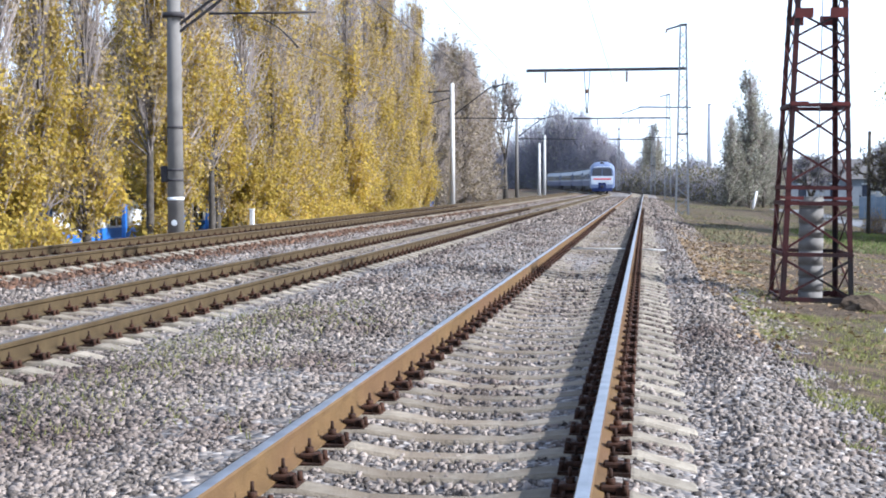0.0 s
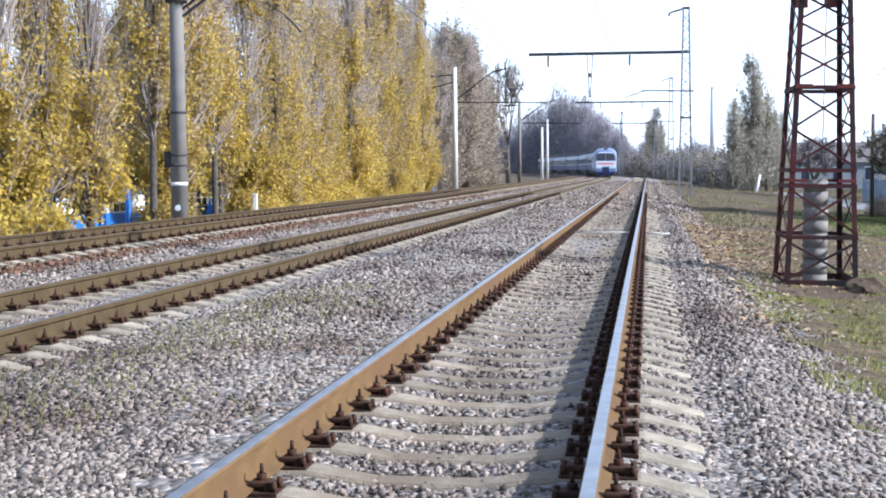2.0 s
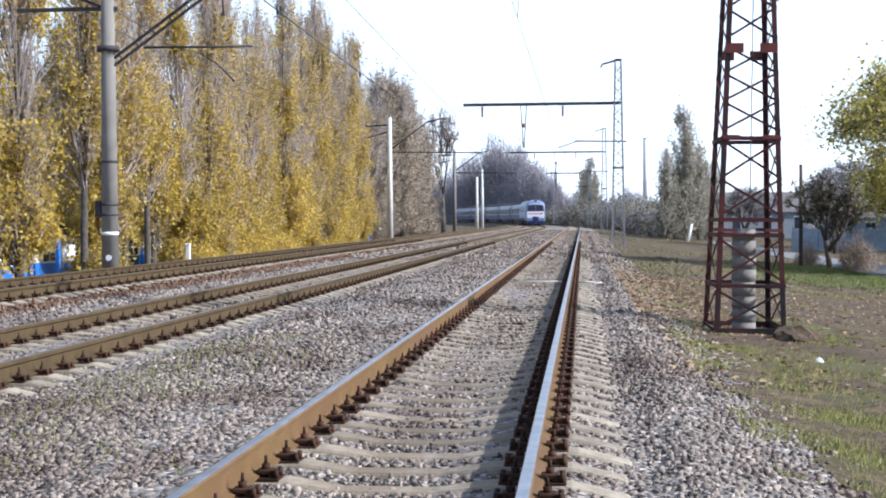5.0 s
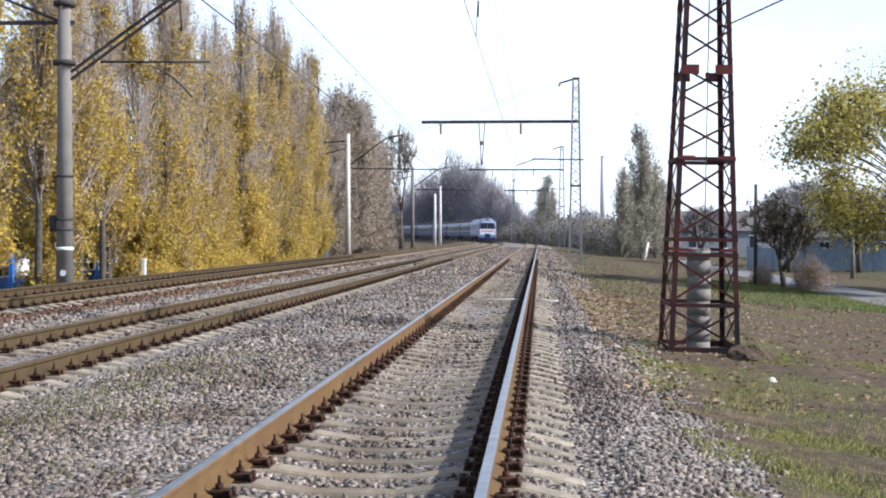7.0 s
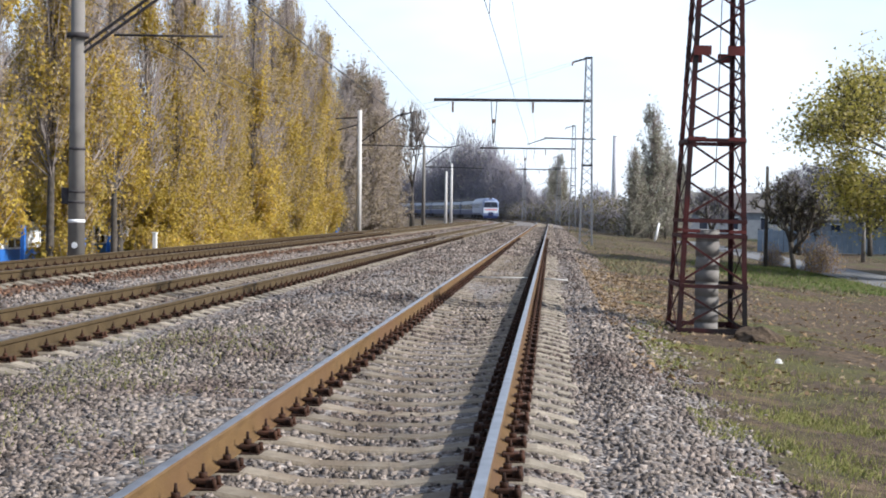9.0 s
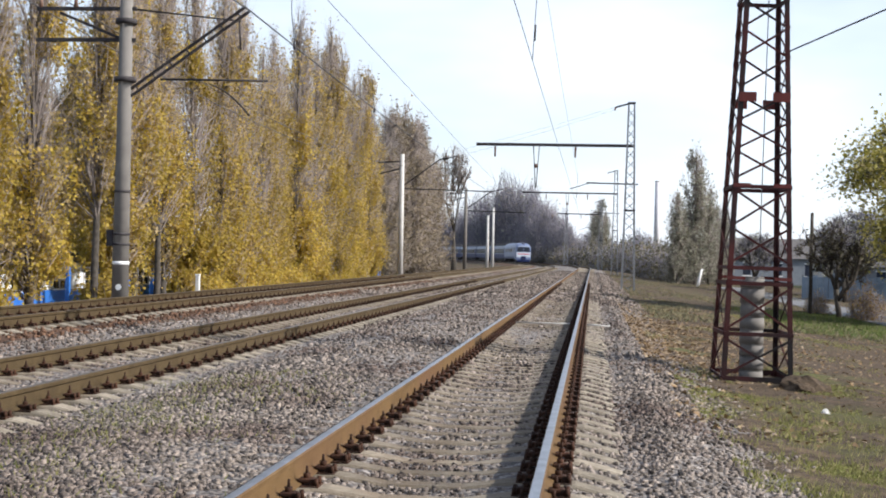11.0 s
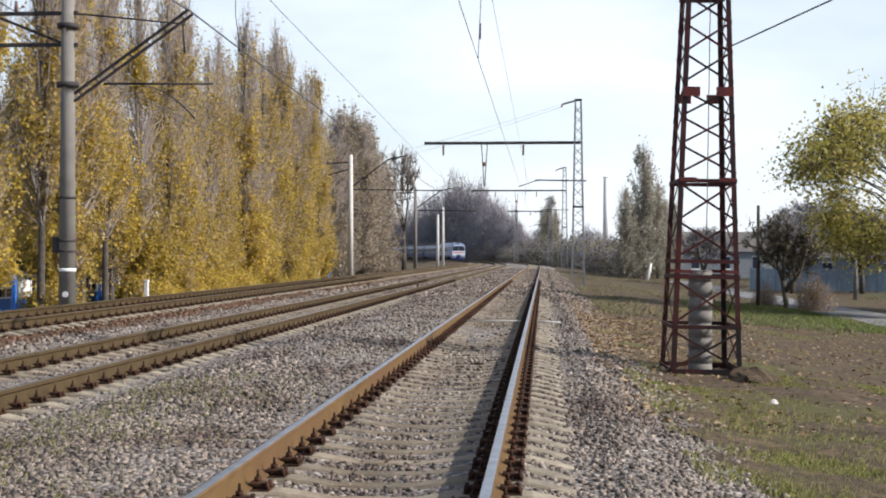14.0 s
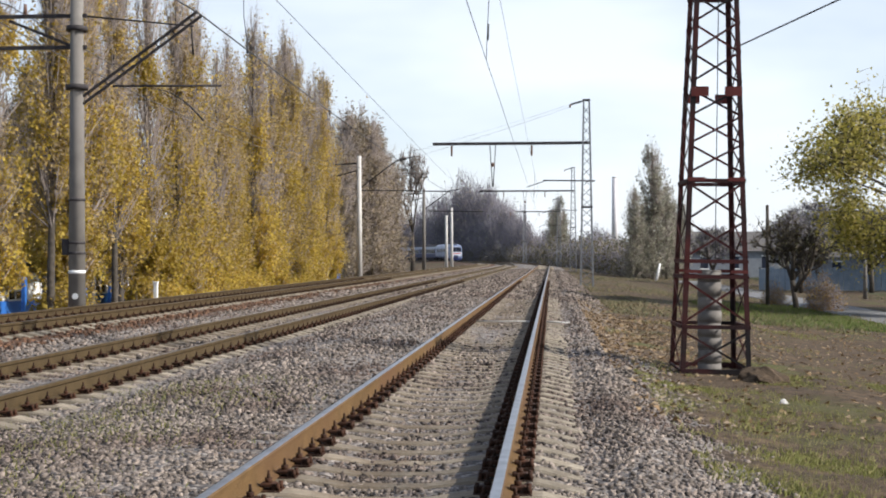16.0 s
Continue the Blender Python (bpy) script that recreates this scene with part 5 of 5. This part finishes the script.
def shell(stations_, material):
    bm = bmesh.new()
    rings = [[bm.verts.new((x, y, z)) for x, z in prof] for y, prof in stations_]
    n = len(rings[0])
    for a, b in zip(rings, rings[1:]):
        for i in range(n):
            f = bm.faces.new((a[i], a[(i + 1) % n], b[(i + 1) % n], b[i]))
    bm.faces.new(rings[0][::-1])
    bm.faces.new(rings[-1])
    bmesh.ops.recalc_face_normals(bm, faces=bm.faces)
    return bm


def bogie(parent, y):
    b = part("bogie", box(-1.1, 1.1, y - 1.7, y + 1.7, 0.45, 0.95, 0.05), DARK_STEEL, parent)
    for dy in (-1.2, 1.2):
        for x in (-0.8, 0.8):
            part("wheel", tube((x - 0.07, y + dy, 0.475), (x + 0.07, y + dy, 0.475), 0.475, n=16), DARK_STEEL, b)


def build_coach(l=24.0):
    t = thing("train_coach", "blue-grey passenger coach with a dark blue lower side", "train car", group="coaches of the train")
    p = car_shell(l, 3.2, 4.3, 1.0)
    part("body", shell([(0.25, p), (l - 0.25, p)], TRAIN_GREY), TRAIN_GREY, t)
    part("roof", box(-1.25, 1.25, 0.4, l - 0.4, 4.06, 4.33, 0.08), ROOF_GREY, t, "dull grey roof")
    for k in range(4):
        y = 4.0 + 5.3 * k
        part("roof_vent", box(-0.35, 0.35, y, y + 0.9, 4.3, 4.5, 0.05), ROOF_GREY, t)
    for s in (-1, 1):
        x = s * 1.625
        part("lower_band", box(min(x, x - s * 0.05), max(x, x - s * 0.05), 0.3, l - 0.3, 1.0, 1.95), DARK_BLUE, t, "dark blue lower side")
        for k in range(10):
            y = 2.6 + 2.1 * k
            xx = s * 1.615
            w = part("window", box(min(xx, xx - s * 0.06), max(xx, xx - s * 0.06), y - 0.6, y + 0.6, 2.2, 3.1), GLASS_DARK, t)
            part("frame", box(min(xx + s * 0.01, xx - s * 0.04), max(xx + s * 0.01, xx - s * 0.04), y - 0.6, y + 0.6, 2.78, 2.83), TRAIN_GREY, w)
        for y in (0.75, l - 1.55):
            xx = s * 1.622
            part("door", box(min(xx, xx - s * 0.05), max(xx, xx - s * 0.05), y, y + 0.8, 1.97, 3.35), DARK_BLUE, t)
    part("underframe", box(-1.3, 1.3, 4.5, l - 4.5, 0.4, 1.0, 0.05), DARK_STEEL, t)
    part("gangway", box(-0.8, 0.8, -0.3, 0.28, 1.1, 3.6, 0.05), DARK_STEEL, t)
    bogie(t, 3.2)
    bogie(t, l - 3.2)
    return t


def build_head():
    l = 22.0
    t = thing("railcar", "streamlined train head in white and blue with a red stripe", "train car")
    full = car_shell(l, 3.5, 4.5, 1.0)

    def slim(k, low, dz):
        return [(x * k, low if z <= 1.0 else z - max(0, z - 2.6) * dz) for x, z in full]

    part("body", shell([(0.0, slim(0.9, 0.75, 0.42)), (0.35, slim(0.96, 0.75, 0.22)), (1.1, slim(0.99, 0.9, 0.06)), (2.2, full), (l, full)], TRAIN_PALE), TRAIN_PALE, t)
    part("front_panel", box(-1.52, 1.52, -0.045, 0.3, 1.3, 2.42, 0.04), TRAIN_WHITE, t, "white painted front panel")
    part("skirt", box(-1.4, 1.4, -0.1, 1.4, 0.3, 0.8, 0.06), DARK_BLUE, t, "dark blue front skirt")
    part("nose_panel", box(-1.46, 1.46, -0.05, 0.3, 0.8, 1.3, 0.04), TRAIN_PALE, t)
    part("coupler_panel", box(-0.55, 0.55, -0.062, 0.1, 0.72, 1.55, 0.03), DARK_BLUE, t, "dark blue panel round the coupler")
    part("red_stripe", box(-1.25, 1.25, -0.06, 0.3, 1.92, 2.12, 0.02), TRAIN_RED, t, "red painted stripe")
    part("brow", box(-1.2, 1.2, -0.02, 0.6, 3.62, 3.76, 0.05), TRAIN_WHITE, t, "pale strip above the windscreens")
    for s in (-1, 1):
        bm = bmesh.new()
        vs = [bm.verts.new((s * x, y, z)) for x, y, z in ((0.05, -0.05, 2.5), (1.38, -0.05, 2.5), (1.3, -0.05, 3.5), (0.05, -0.05, 3.6), (0.05, 0.2, 2.5), (1.38, 0.2, 2.5), (1.3, 0.2, 3.5), (0.05, 0.2, 3.6))]
        for f in ((0, 1, 2, 3), (4, 5, 6, 7), (0, 1, 5, 4), (2, 3, 7, 6), (1, 2, 6, 5), (0, 3, 7, 4)):
            bm.faces.new([vs[i] for i in f])
        bmesh.ops.recalc_face_normals(bm, faces=bm.faces)
        part("windscreen", bm, GLASS_DARK, t)
        part("headlight", tube((s * 1.05, -0.09, 1.7), (s * 1.05, 0.1, 1.7), 0.13, n=12), WHITE_PAINT, t)
        part("side_stripe", box(min(s * 1.76, s * 1.71), max(s * 1.76, s * 1.71), 2.4, l - 0.2, 1.05, 1.9), DARK_BLUE, t)
        part("side_window", box(min(s * 1.755, s * 1.68), max(s * 1.755, s * 1.68), 2.6, 3.5, 2.5, 3.3), GLASS_DARK, t)
        for k in range(6):
            y = 6.5 + 2.4 * k
            part("side_window", box(min(s * 1.755, s * 1.68), max(s * 1.755, s * 1.68), y, y + 1.1, 2.4, 3.2), GLASS_DARK, t)
    part("coupler", box(-0.2, 0.2, -0.6, 0.0, 0.85, 1.15, 0.03), DARK_STEEL, t)
    part("roof_lamp", box(-0.3, 0.3, 0.55, 0.95, 4.0, 4.4, 0.05), DARK_STEEL, t)
    part("roof_gear", box(-0.7, 0.7, 6.0, 10.0, 4.45, 4.75, 0.08), DARK_STEEL, t)
    bogie(t, 4.2)
    bogie(t, l - 4.0)
    return t


HEAD = build_head()
COACH = build_coach()
COACHES = [COACH] + [copy_thing(COACH, pose(0, 0, 0)) for _ in range(4)]

# ---- tracks and loose stone, piece by piece ----
build_track(0.0, 0.0, 0.8, 320, 140, 74, RAIL_RUST, "main railway track with concrete sleepers and rusty-sided rails", 1.0)
build_track(-4.9, 0.0, 4.0, 320, 130, 60, RAIL_RUST_DULL, "second railway track on pale ballast", 1.0)
build_track(-9.1, 0.16, 8.0, 320, 90, 50, RAIL_RUST_DULL, "older rust-stained railway track", 1.0)


def clear_of_rails(x, y):
    for c in (0.0, -4.9):
        for q in (-0.796, 0.796):
            if abs(x - c - q) < 0.12:
                return False
    return True


def on_shoulder(x, y):
    if not clear_of_rails(x, y) or random.random() < (x - 2.0) / 1.2:
        return False
    k = ((y - 1.1) / PITCH) % 1.0
    on_sleeper = min(k, 1 - k) * PITCH < 0.11 and abs(x) < 1.33
    k2 = ((y - 4.3) / PITCH) % 1.0
    if min(k2, 1 - k2) * PITCH < 0.1 and abs(x + 4.9) < 1.33:
        return False
    return not on_sleeper or (abs(x) < 0.33 and random.random() < 0.15)


pebbles("near_stones", 70000, (-7.0, 3.2), 2.2, 15.0, 0.0185, 1, on_shoulder, "loose grey and pinkish crushed stones")
pebbles("near_stones", 24000, (-4.0, -0.95), 2.5, 10.0, 0.018, 9, on_shoulder, "loose grey crushed stones heaped beside the rail")
pebbles("farther_stones", 32000, (-7.3, 3.2), 14.0, 48.0, 0.026, 2, on_shoulder, "loose crushed stones along the tracks")
pebbles("rusty_stones", 13000, (-11.6, -7.2), 6.0, 70.0, 0.032, 6, lambda x, y: abs(abs(x + 9.1) - 0.796) > 0.12 and not (min(((y - 8.3) / PITCH) % 1.0, 1 - ((y - 8.3) / PITCH) % 1.0) * PITCH < 0.09 and abs(x + 9.1) < 1.3), "rust-stained stones of the older track", RUSTY_STONE)
pebbles("distant_stones", 20000, (-7.3, 2.9), 46.0, 150.0, 0.05, 3, clear_of_rails, "crushed stones along the distant tracks")


# ---- what moves ----
def ride(ob, offset, length):
    """The car's nose runs along the second track, away from the viewer."""
    rows = []
    for k in range(0, 17):
        s = TRAIN_S0 + TRAIN_V * k + offset
        a, b = along(MID, s, 0.0), along(MID, s + length, 0.0)
        d = b - a
        rows.append((float(k), pose(a.x, a.y, 0.0, 0, 0, math.degrees(math.atan2(-d.x, d.y)))))
    walk(ob, rows)


TRAIN_S0, TRAIN_V = 185.0, 9.5


def motions():
    ride(HEAD, 0.0, 22.0)
    for k, c in enumerate(COACHES):
        ride(c, 22.4 + 24.5 * k, 24.0)


motions()
